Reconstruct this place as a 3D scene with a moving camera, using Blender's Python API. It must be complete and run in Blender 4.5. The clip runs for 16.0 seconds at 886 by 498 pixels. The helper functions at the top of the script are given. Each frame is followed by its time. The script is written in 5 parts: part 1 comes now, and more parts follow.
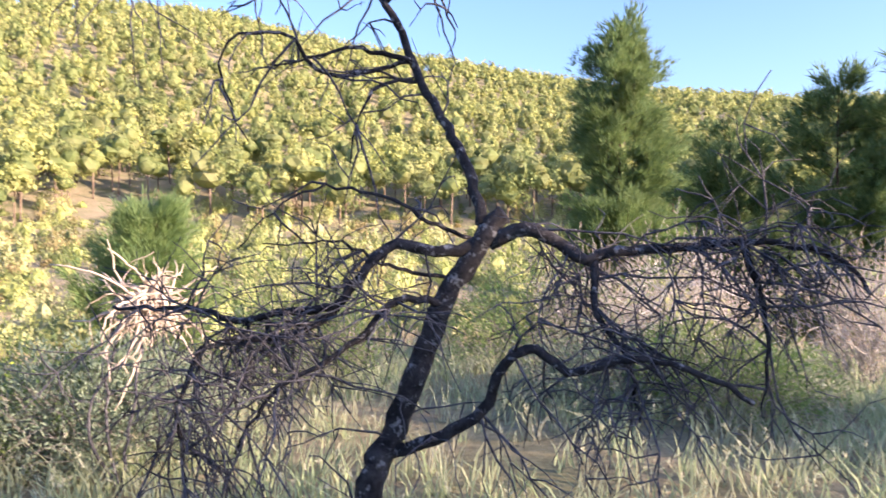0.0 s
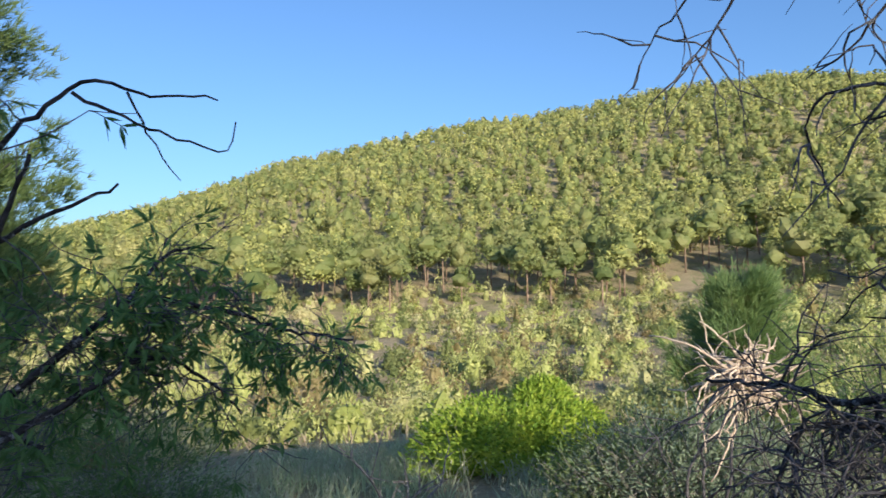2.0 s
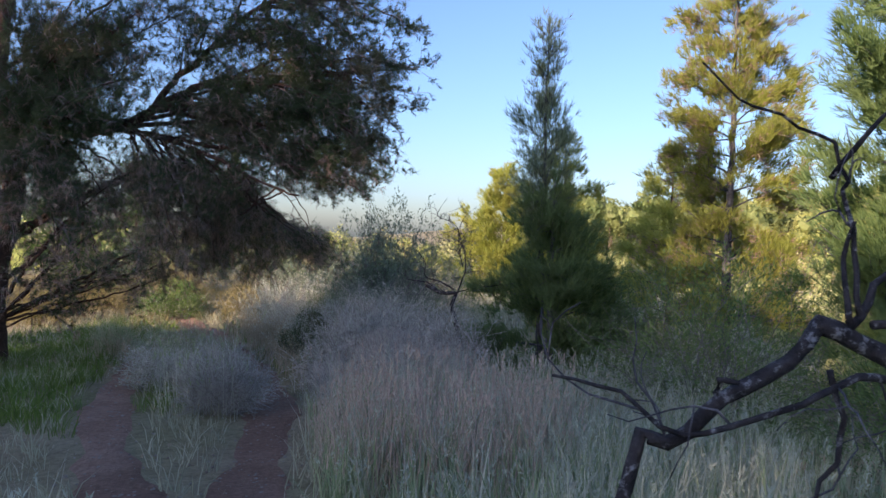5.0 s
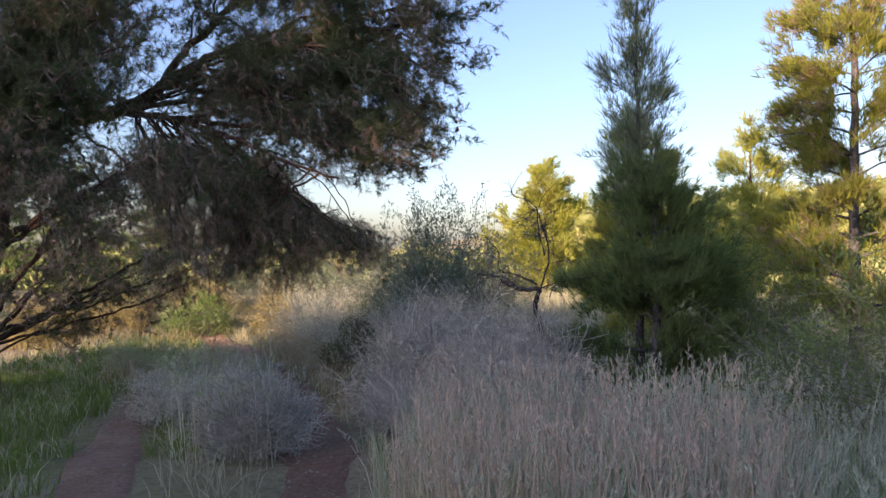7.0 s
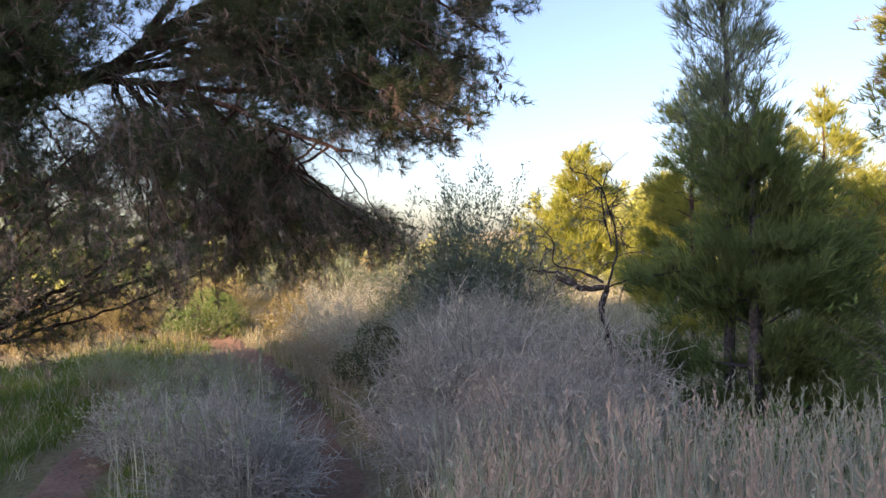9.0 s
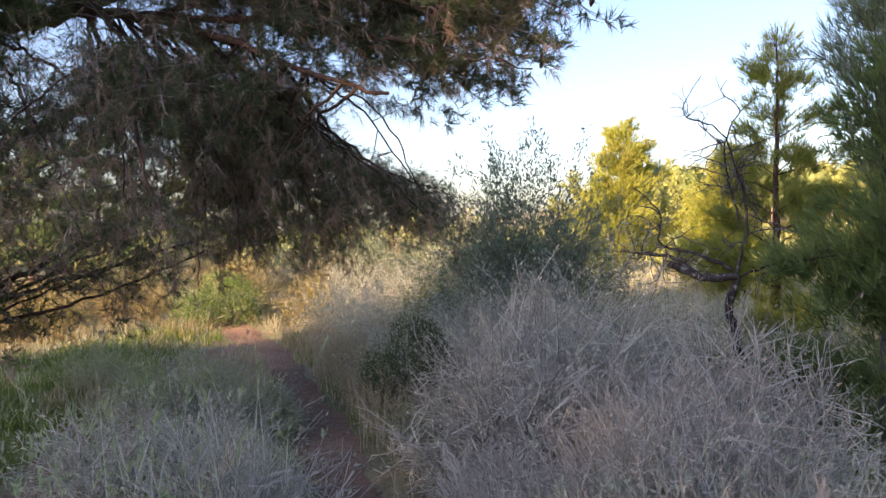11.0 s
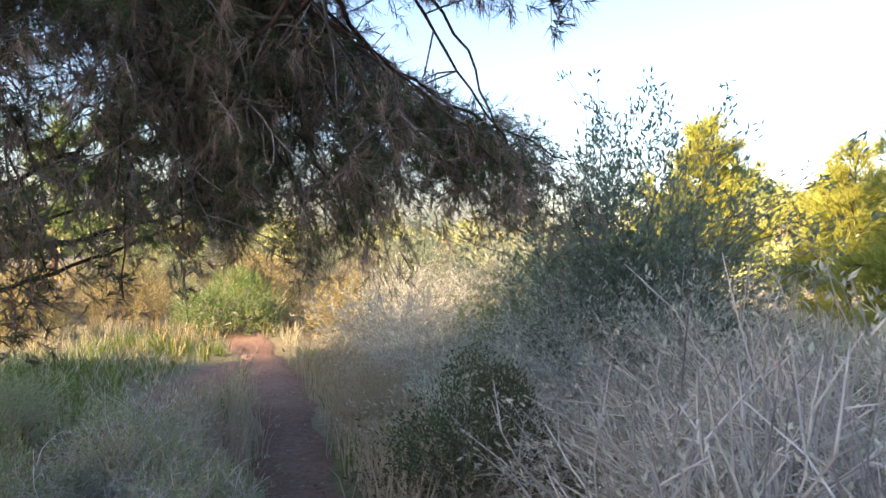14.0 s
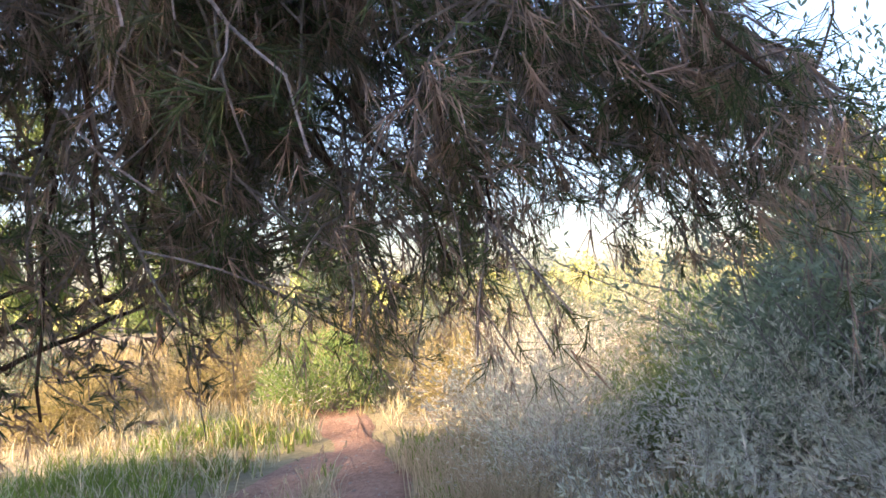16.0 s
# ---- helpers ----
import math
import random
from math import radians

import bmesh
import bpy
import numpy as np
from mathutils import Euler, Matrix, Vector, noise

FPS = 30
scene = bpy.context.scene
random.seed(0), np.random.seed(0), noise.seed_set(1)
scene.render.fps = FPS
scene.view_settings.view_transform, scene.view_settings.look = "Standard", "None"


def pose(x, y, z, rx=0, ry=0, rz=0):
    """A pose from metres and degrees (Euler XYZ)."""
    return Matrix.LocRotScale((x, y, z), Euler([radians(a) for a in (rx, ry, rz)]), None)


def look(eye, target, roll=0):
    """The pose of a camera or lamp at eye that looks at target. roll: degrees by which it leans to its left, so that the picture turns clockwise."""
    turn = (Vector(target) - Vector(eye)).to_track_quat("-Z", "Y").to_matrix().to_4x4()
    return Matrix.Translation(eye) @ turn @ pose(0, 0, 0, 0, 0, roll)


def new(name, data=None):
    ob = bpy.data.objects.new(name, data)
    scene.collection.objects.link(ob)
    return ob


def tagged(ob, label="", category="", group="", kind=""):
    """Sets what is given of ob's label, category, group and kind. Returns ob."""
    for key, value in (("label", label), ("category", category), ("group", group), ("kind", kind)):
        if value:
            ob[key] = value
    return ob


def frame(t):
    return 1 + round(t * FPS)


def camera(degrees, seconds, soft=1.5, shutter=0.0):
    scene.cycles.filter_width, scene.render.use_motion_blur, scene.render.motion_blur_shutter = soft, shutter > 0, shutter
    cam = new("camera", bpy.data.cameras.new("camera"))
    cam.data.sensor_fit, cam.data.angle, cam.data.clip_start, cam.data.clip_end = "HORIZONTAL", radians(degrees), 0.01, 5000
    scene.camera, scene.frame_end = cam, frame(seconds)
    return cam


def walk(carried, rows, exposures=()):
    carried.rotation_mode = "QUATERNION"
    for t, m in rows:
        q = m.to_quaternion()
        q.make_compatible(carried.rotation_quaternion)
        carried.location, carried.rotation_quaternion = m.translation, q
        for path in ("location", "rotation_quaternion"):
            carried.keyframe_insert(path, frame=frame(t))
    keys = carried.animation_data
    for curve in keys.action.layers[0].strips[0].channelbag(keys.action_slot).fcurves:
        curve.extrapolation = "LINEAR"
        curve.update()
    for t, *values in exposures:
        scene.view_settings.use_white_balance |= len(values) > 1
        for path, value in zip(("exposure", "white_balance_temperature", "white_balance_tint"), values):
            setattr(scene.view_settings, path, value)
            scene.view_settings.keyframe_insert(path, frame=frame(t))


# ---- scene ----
cam = camera(62.6, 16.0, shutter=0.12)
PATH = [
    (0, (-0.196, -0.168, 1.543), (-0.146, 1.831, 1.482), 0.1),
    (0.5, (-0.204, -0.127, 1.559), (-0.645, 1.821, 1.661), -1.4),
    (1, (-0.207, -0.104, 1.566), (-0.989, 1.731, 1.72), -2.0),
    (1.5, (-0.209, -0.094, 1.57), (-1.279, 1.588, 1.724), -2.1),
    (2, (-0.187, -0.182, 1.55), (-1.537, 1.287, 1.696), -0.9),
    (2.5, (-0.268, -0.254, 1.545), (-1.855, 0.958, 1.657), 0.2),
    (3, (-0.334, -0.382, 1.548), (-2.13, 0.495, 1.62), 1.1),
    (3.5, (-0.42, -0.573, 1.526), (-2.366, -0.114, 1.575), 1.2),
    (4, (-0.583, -0.726, 1.515), (-2.582, -0.804, 1.536), 0.7),
    (4.5, (-0.836, -0.915, 1.489), (-2.797, -1.307, 1.498), 1.4),
    (5, (-1.185, -1.096, 1.441), (-3.11, -1.639, 1.415), 2.0),
    (7.5, (-3.179, -2.295, 1.161), (-5.08, -2.915, 1.168), -0.7),
    (8, (-3.542, -2.426, 1.168), (-5.434, -3.074, 1.175), -0.5),
    (10.5, (-5.216, -3.203, 1.098), (-7.08, -3.927, 1.042), -1.2),
    (11, (-5.565, -3.432, 1.084), (-7.419, -4.177, 1.019), -0.5),
    (11.5, (-5.946, -3.59, 1.065), (-7.792, -4.356, 1.004), 0.7),
    (12, (-6.287, -3.799, 1.022), (-8.13, -4.573, 0.94), 1.6),
    (12.5, (-6.661, -3.969, 1.015), (-8.503, -4.747, 0.976), 0.7),
    (13, (-7.06, -4.151, 1.007), (-8.893, -4.95, 1.036), 0.8),
    (13.5, (-7.413, -4.377, 0.978), (-9.242, -5.185, 0.959), 1.7),
    (14, (-7.825, -4.57, 0.937), (-9.625, -5.44, 0.883), 1.7),
    (14.5, (-8.216, -4.804, 0.869), (-9.958, -5.783, 0.79), 1.9),
    (15, (-8.600, -5.020, 0.880), (-10.245, -6.150, 0.751), 2.8),
    (15.5, (-8.985, -5.270, 0.880), (-10.642, -6.387, 0.811), 0.0),
    (16, (-9.330, -5.520, 0.880), (-10.985, -6.640, 0.960), -3.0),
]
EXPOSURES = [(0.0, 1.6, 6300, 33), (0.3, 1.25, 6000, 25), (0.8, 0.72, 5700, 16), (2.0, 0.45, 5800, 14), (3.5, 0.5, 5600, 15), (5.0, 0.9, 6300, 28),
             (7.5, 1.25, 7500, 32), (10.5, 1.5, 7900, 32), (13.0, 1.8, 7600, 28), (14.5, 2.1, 7500, 29), (16.0, 2.4, 7600, 32)]
walk(cam, [(t, look(eye, target, roll)) for t, eye, target, roll in PATH], EXPOSURES)

# ---- light: low evening sun behind the walker, clear sky ----
SUN_AZ = radians(-116.0)      # from +y, counterclockwise seen from above, towards the sun
SUN_EL = radians(15.0)
sun_dir = Vector((-math.sin(SUN_AZ) * math.cos(SUN_EL), math.cos(SUN_AZ) * math.cos(SUN_EL), math.sin(SUN_EL)))
SUN_AZ_WORLD = math.atan2(sun_dir.x, sun_dir.y)
world = bpy.data.worlds.new("evening_sky")
scene.world = world
world.use_nodes = True
wn = world.node_tree
sky = wn.nodes.new("ShaderNodeTexSky")
sky.sky_type = "NISHITA"
sky.sun_disc = False
sky.sun_elevation = SUN_EL
sky.sun_rotation = SUN_AZ_WORLD
sky.air_density = 1.1
sky.dust_density = 1.5
sky.ozone_density = 4.5
wn.nodes["Background"].inputs["Strength"].default_value = 0.15
wn.links.new(sky.outputs[0], wn.nodes["Background"].inputs["Color"])
sun_data = bpy.data.lights.new("sun", "SUN")
sun_data.energy = 5.0
sun_data.angle = radians(0.6)
sun_data.color = (1.0, 0.83, 0.55)
sun_lamp = new("sun", sun_data)
sun_lamp.matrix_world = look(sun_dir * 100, (0, 0, 0))

# ---- materials ----
def node_material(name):
    m = bpy.data.materials.new(name)
    m.use_nodes = True
    nt = m.node_tree
    return m, nt, nt.nodes["Principled BSDF"], nt.nodes["Material Output"]


def mix_rgb(nt, fac, a, b):
    n = nt.nodes.new("ShaderNodeMix")
    n.data_type = "RGBA"
    for sock, val in ((n.inputs[0], fac), (n.inputs[6], a), (n.inputs[7], b)):
        if isinstance(val, bpy.types.NodeSocket):
            nt.links.new(val, sock)
        elif isinstance(val, tuple):
            sock.default_value = (*val, 1.0)
        else:
            sock.default_value = val
    return n.outputs[2]


def noise_fac(nt, scale, detail=4.0, lo=0.35, hi=0.65, rough=0.6):
    tc = nt.nodes.new("ShaderNodeNewGeometry")
    n = nt.nodes.new("ShaderNodeTexNoise")
    n.inputs["Scale"].default_value, n.inputs["Detail"].default_value, n.inputs["Roughness"].default_value = scale, detail, rough
    nt.links.new(tc.outputs["Position"], n.inputs["Vector"])
    r = nt.nodes.new("ShaderNodeMapRange")
    r.inputs[1].default_value, r.inputs[2].default_value = lo, hi
    nt.links.new(n.outputs[0], r.inputs[0])
    return r.outputs[0]


def foliage(name, dark, light, other=None, glow=0.45, patch=1.2, rough=0.6):
    """Leaves that let some light through; each leaf, and each patch of leaves, a little different."""
    m, nt, bsdf, out = node_material(name)
    geo = nt.nodes.new("ShaderNodeNewGeometry")
    col = mix_rgb(nt, geo.outputs["Random Per Island"], dark, light)
    if other:
        col = mix_rgb(nt, noise_fac(nt, patch, 3.0, 0.45, 0.7), col, other)
    info = nt.nodes.new("ShaderNodeObjectInfo")
    hsv = nt.nodes.new("ShaderNodeHueSaturation")
    val = nt.nodes.new("ShaderNodeMapRange")
    val.inputs[3].default_value, val.inputs[4].default_value = 0.85, 1.15
    nt.links.new(info.outputs["Random"], val.inputs[0])
    nt.links.new(val.outputs[0], hsv.inputs["Value"])
    nt.links.new(col, hsv.inputs["Color"])
    nt.links.new(hsv.outputs[0], bsdf.inputs["Base Color"])
    bsdf.inputs["Roughness"].default_value = rough
    bsdf.inputs["Specular IOR Level"].default_value = 0.25
    tr = nt.nodes.new("ShaderNodeBsdfTranslucent")
    nt.links.new(hsv.outputs[0], tr.inputs["Color"])
    mx = nt.nodes.new("ShaderNodeMixShader")
    mx.inputs[0].default_value = glow
    nt.links.new(bsdf.outputs[0], mx.inputs[1])
    nt.links.new(tr.outputs[0], mx.inputs[2])
    nt.links.new(mx.outputs[0], out.inputs["Surface"])
    return m


def bark(name, dark, light, scale=22.0, bump=0.6, lichen=None):
    m, nt, bsdf, out = node_material(name)
    f = noise_fac(nt, scale, 6.0, 0.35, 0.68, 0.7)
    col = mix_rgb(nt, f, dark, light)
    col = mix_rgb(nt, noise_fac(nt, scale * 0.15, 3.0, 0.5, 0.75), col, tuple(c * 0.6 for c in dark))
    if lichen:
        col = mix_rgb(nt, noise_fac(nt, 26.0, 5.0, 0.56, 0.66, 0.7), col, lichen)
    nt.links.new(col, bsdf.inputs["Base Color"])
    bsdf.inputs["Roughness"].default_value = 0.9
    bsdf.inputs["Specular IOR Level"].default_value = 0.2
    b = nt.nodes.new("ShaderNodeBump")
    b.inputs["Strength"].default_value, b.inputs["Distance"].default_value = bump, 0.01
    nt.links.new(f, b.inputs["Height"])
    nt.links.new(b.outputs[0], bsdf.inputs["Normal"])
    return m


def soil(name, a, b, c, scale):
    m, nt, bsdf, out = node_material(name)
    fine = noise_fac(nt, scale * 9, 8.0, 0.3, 0.7, 0.75)
    col = mix_rgb(nt, noise_fac(nt, scale, 4.0), a, b)
    col = mix_rgb(nt, noise_fac(nt, scale * 0.23, 4.0, 0.45, 0.65), col, c)
    dk = nt.nodes.new("ShaderNodeHueSaturation")
    v = nt.nodes.new("ShaderNodeMapRange")
    v.inputs[3].default_value, v.inputs[4].default_value = 0.6, 1.25
    nt.links.new(fine, v.inputs[0])
    nt.links.new(v.outputs[0], dk.inputs["Value"])
    nt.links.new(col, dk.inputs["Color"])
    nt.links.new(dk.outputs[0], bsdf.inputs["Base Color"])
    bsdf.inputs["Roughness"].default_value = 0.95
    bsdf.inputs["Specular IOR Level"].default_value = 0.1
    bp = nt.nodes.new("ShaderNodeBump")
    bp.inputs["Strength"].default_value, bp.inputs["Distance"].default_value = 0.8, 0.03
    nt.links.new(fine, bp.inputs["Height"])
    nt.links.new(bp.outputs[0], bsdf.inputs["Normal"])
    return m


M_GROUND = soil("scrub_soil", (0.36, 0.29, 0.19), (0.42, 0.36, 0.23), (0.26, 0.25, 0.13), 1.6)
M_PATH = soil("red_earth", (0.36, 0.225, 0.16), (0.44, 0.29, 0.215), (0.28, 0.17, 0.12), 2.5)
M_STONE = soil("pale_stone", (0.36, 0.31, 0.26), (0.42, 0.38, 0.32), (0.28, 0.22, 0.18), 9.0)
M_DARK_BARK = bark("dead_almond_bark", (0.018, 0.016, 0.017), (0.075, 0.068, 0.07), lichen=(0.27, 0.27, 0.275))
M_TWIG = bark("dead_twig", (0.055, 0.052, 0.06), (0.21, 0.2, 0.215), 30)
M_GREY_BARK = bark("grey_twig", (0.16, 0.14, 0.13), (0.36, 0.33, 0.30), 40)
M_PINE_TWIG = bark("pine_twig", (0.18, 0.145, 0.13), (0.42, 0.355, 0.325), 40)
M_PALE_WOOD = bark("bleached_wood", (0.55, 0.43, 0.33), (0.78, 0.66, 0.53), 30)
M_PINE_BARK = bark("pine_bark", (0.055, 0.034, 0.027), (0.17, 0.10, 0.075), 18)
M_NEEDLE = foliage("pine_needles", (0.11, 0.185, 0.068), (0.25, 0.345, 0.125), (0.20, 0.27, 0.11), 0.45)
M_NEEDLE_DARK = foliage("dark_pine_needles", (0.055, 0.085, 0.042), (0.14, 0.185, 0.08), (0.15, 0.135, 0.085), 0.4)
M_NEEDLE_DRY = foliage("dry_pine_needles", (0.28, 0.19, 0.145), (0.54, 0.39, 0.31), (0.38, 0.29, 0.23), 0.4)
# Paler, yellower copy of the pine needles, with evening sunlight put into the colour.
M_NEEDLE_SUNLIT = foliage("sunlit_pine_needles", (0.25, 0.29, 0.06), (0.46, 0.48, 0.11), (0.34, 0.33, 0.09), 0.4)
M_ALMOND = foliage("almond_leaves", (0.075, 0.165, 0.045), (0.19, 0.32, 0.10), (0.16, 0.25, 0.085), 0.45, 3.0, 0.45)
M_OLIVE = foliage("olive_leaves", (0.15, 0.205, 0.13), (0.32, 0.385, 0.26), None, 0.4, 2.0, 0.5)
M_BRIGHT = foliage("bright_shrub_leaves", (0.17, 0.30, 0.035), (0.52, 0.62, 0.085), (0.32, 0.46, 0.06), 0.45, 2.0, 0.5)
M_GREEN_BUSH = foliage("shrub_leaves", (0.10, 0.185, 0.055), (0.24, 0.34, 0.11), (0.21, 0.25, 0.11), 0.45)
M_SAGE = foliage("sage_shrub_leaves", (0.36, 0.40, 0.29), (0.70, 0.71, 0.56), (0.54, 0.53, 0.43), 0.5)
M_GREY_STEM = foliage("dry_grey_stems", (0.36, 0.34, 0.30), (0.80, 0.76, 0.68), (0.56, 0.50, 0.45), 0.35)
M_DRY_GRASS = foliage("dry_grass", (0.34, 0.28, 0.18), (0.66, 0.56, 0.38), (0.52, 0.40, 0.29), 0.4)
M_GRASS_MIX = foliage("grey_green_grass", (0.40, 0.39, 0.25), (0.74, 0.70, 0.50), (0.52, 0.52, 0.35), 0.5)
M_PINK_GRASS = foliage("seeding_grass", (0.46, 0.34, 0.27), (0.76, 0.60, 0.48), (0.58, 0.47, 0.35), 0.4)
M_GREEN_GRASS = foliage("green_grass", (0.098, 0.182, 0.028), (0.224, 0.308, 0.070), (0.168, 0.210, 0.070), 0.4)
M_GOLD_GRASS = foliage("golden_dry_grass", (0.20, 0.16, 0.08), (0.42, 0.34, 0.17), (0.27, 0.23, 0.10), 0.4)
M_GOLD_SCRUB = foliage("golden_scrub", (0.24, 0.20, 0.09), (0.46, 0.37, 0.19), (0.28, 0.26, 0.09), 0.4)
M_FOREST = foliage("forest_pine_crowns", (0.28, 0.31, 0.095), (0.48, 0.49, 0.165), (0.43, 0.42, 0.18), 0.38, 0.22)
# Darker copy of the forest green; shade between crowns is put into its colour.
M_FOREST_DARK = foliage("darker_pine_crowns", (0.13, 0.175, 0.06), (0.27, 0.31, 0.11), (0.28, 0.28, 0.12), 0.38, 0.22)
M_FOREST_TRUNK = bark("forest_pine_trunks", (0.16, 0.11, 0.08), (0.32, 0.24, 0.18), 2.0)
M_SCRUB = foliage("hillside_scrub_leaves", (0.31, 0.36, 0.10), (0.54, 0.56, 0.21), (0.56, 0.51, 0.30), 0.3, 0.12)
M_OLD_STEM = bark("old_shrub_wood", (0.25, 0.225, 0.20), (0.50, 0.46, 0.41), 40)
M_WEED = foliage("soft_weed_leaves", (0.20, 0.28, 0.13), (0.46, 0.53, 0.29), (0.34, 0.38, 0.25), 0.45)
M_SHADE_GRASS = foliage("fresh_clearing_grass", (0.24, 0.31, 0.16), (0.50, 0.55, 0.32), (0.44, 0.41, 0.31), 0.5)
M_LITTER = foliage("dry_needle_litter", (0.20, 0.13, 0.09), (0.42, 0.30, 0.20), None, 0.1)
M_PALE_GRASS = foliage("bleached_grass", (0.52, 0.50, 0.36), (0.84, 0.80, 0.63), (0.60, 0.62, 0.45), 0.5)
M_NEEDLE_GREY = foliage("grey_green_needles", (0.15, 0.20, 0.12), (0.30, 0.36, 0.22), (0.24, 0.27, 0.15), 0.45)
M_CONE = bark("pine_cone", (0.06, 0.035, 0.025), (0.16, 0.09, 0.06), 60)
M_DISTANT = soil("hill_soil", (0.25, 0.22, 0.11), (0.30, 0.25, 0.14), (0.20, 0.20, 0.09), 0.05)


# ---- geometry helpers ----
class Soup:
    """Triangles gathered from many small pieces into one mesh."""

    def __init__(self, seed=0):
        self.v, self.f, self.m, self.n = [], [], [], 0
        self.rng = np.random.default_rng(seed)

    def add(self, verts, faces, mat=0):
        verts, faces = np.asarray(verts, float).reshape(-1, 3), np.asarray(faces, int).reshape(-1, 3)
        self.v.append(verts)
        self.f.append(faces + self.n)
        self.m.append(np.full(len(faces), mat))
        self.n += len(verts)

    def mesh(self, name, mats, smooth=False):
        me = bpy.data.meshes.new(name)
        v, f = np.concatenate(self.v), np.concatenate(self.f)
        me.vertices.add(len(v))
        me.vertices.foreach_set("co", v.ravel())
        me.loops.add(len(f) * 3)
        me.loops.foreach_set("vertex_index", f.ravel())
        me.polygons.add(len(f))
        me.polygons.foreach_set("loop_start", np.arange(len(f)) * 3)
        me.polygons.foreach_set("material_index", np.concatenate(self.m))
        me.polygons.foreach_set("use_smooth", np.full(len(f), smooth))
        for m in mats:
            me.materials.append(m)
        me.update(calc_edges=True)
        me.validate()
        return me

    def blades(self, base, tip, width, side=None, mat=0):
        """Narrow leaves or needles, one triangle each, from base to tip."""
        base, tip = np.asarray(base), np.asarray(tip)
        n = len(base)
        d = tip - base
        if side is None:
            side = self.rng.normal(size=(n, 3))
        s = np.cross(d, side)
        s /= np.linalg.norm(s, axis=1, keepdims=True) + 1e-9
        w = np.broadcast_to(np.asarray(width, float), (n,))[:, None]
        v = np.stack([base - s * w / 2, base + s * w / 2, tip], 1)
        self.add(v, np.arange(3 * n).reshape(n, 3), mat)

    def leaves(self, base, tip, width, mat=0):
        """Pointed oval leaves, folded a little along the middle: four corners, two triangles."""
        base, tip = np.asarray(base), np.asarray(tip)
        n = len(base)
        d = tip - base
        s = np.cross(d, self.rng.normal(size=(n, 3)))
        s /= np.linalg.norm(s, axis=1, keepdims=True) + 1e-9
        up = np.cross(s, d)
        up /= np.linalg.norm(up, axis=1, keepdims=True) + 1e-9
        w = np.broadcast_to(np.asarray(width, float), (n,))[:, None]
        mid = base + d * 0.45
        v = np.stack([base, mid - s * w / 2 + up * w * 0.2, tip, mid + s * w / 2 + up * w * 0.2], 1)
        k = np.arange(n)[:, None] * 4
        self.add(v, np.concatenate([k + [0, 1, 2], k + [0, 2, 3]]), mat)

    def tube(self, pts, radii, sides=5, mat=0, knots=0.0):
        pts = np.asarray(pts, float)
        n = len(pts)
        radii = np.broadcast_to(np.asarray(radii, float), (n,))
        t = np.gradient(pts, axis=0)
        t /= np.linalg.norm(t, axis=1, keepdims=True) + 1e-9
        ref = np.array([0.31, 0.17, 0.93]) if abs(t[0, 2]) < 0.9 else np.array([1.0, 0.1, 0.0])
        a = np.cross(t, ref)
        a /= np.linalg.norm(a, axis=1, keepdims=True) + 1e-9
        b = np.cross(t, a)
        ang = np.arange(sides) * 2 * math.pi / sides
        rr = radii[:, None] * (1 + knots * self.rng.normal(size=(n, sides)))
        v = pts[:, None] + rr[..., None] * (np.cos(ang)[None, :, None] * a[:, None] + np.sin(ang)[None, :, None] * b[:, None])
        i, j = np.meshgrid(np.arange(n - 1), np.arange(sides), indexing="ij")
        p, q = i * sides + j, i * sides + (j + 1) % sides
        f = np.concatenate([np.stack([p, q, q + sides], -1).reshape(-1, 3), np.stack([p, q + sides, p + sides], -1).reshape(-1, 3)])
        cap = np.array([[0, k + 1, k] for k in range(1, sides - 1)] + [[(n - 1) * sides, (n - 1) * sides + k, (n - 1) * sides + k + 1] for k in range(1, sides - 1)])
        self.add(v.reshape(-1, 3), np.concatenate([f, cap]), mat)


def spline(keys, step=0.06, jitter=0.0, rng=None):
    """A smooth line through a few key points, with small crooks."""
    k = np.asarray(keys, float)
    k = np.vstack([2 * k[0] - k[1], k, 2 * k[-1] - k[-2]])
    out = []
    for a, b, c, d in zip(k, k[1:], k[2:], k[3:]):
        n = max(2, int(np.linalg.norm(c - b) / step))
        for u in np.arange(n) / n:
            out.append(0.5 * (2 * b + (c - a) * u + (2 * a - 5 * b + 4 * c - d) * u * u + (3 * b - a - 3 * c + d) * u ** 3))
    out.append(k[-2])
    out = np.array(out)
    if jitter and rng is not None:
        out[1:] += rng.normal(size=(len(out) - 1, 3)) * jitter
    return out


def wander(rng, start, d, length, steps, droop=0.0, wob=0.25):
    """A crooked line that starts at a point and grows along d, bending by droop (down if positive)."""
    p, pts = np.array(start, float), [np.array(start, float)]
    d = np.array(d, float) / (np.linalg.norm(d) + 1e-9)
    for _ in range(steps):
        d = d + rng.normal(size=3) * wob + np.array([0, 0, -droop])
        d /= np.linalg.norm(d)
        p = p + d * length / steps
        pts.append(p.copy())
    return np.array(pts)


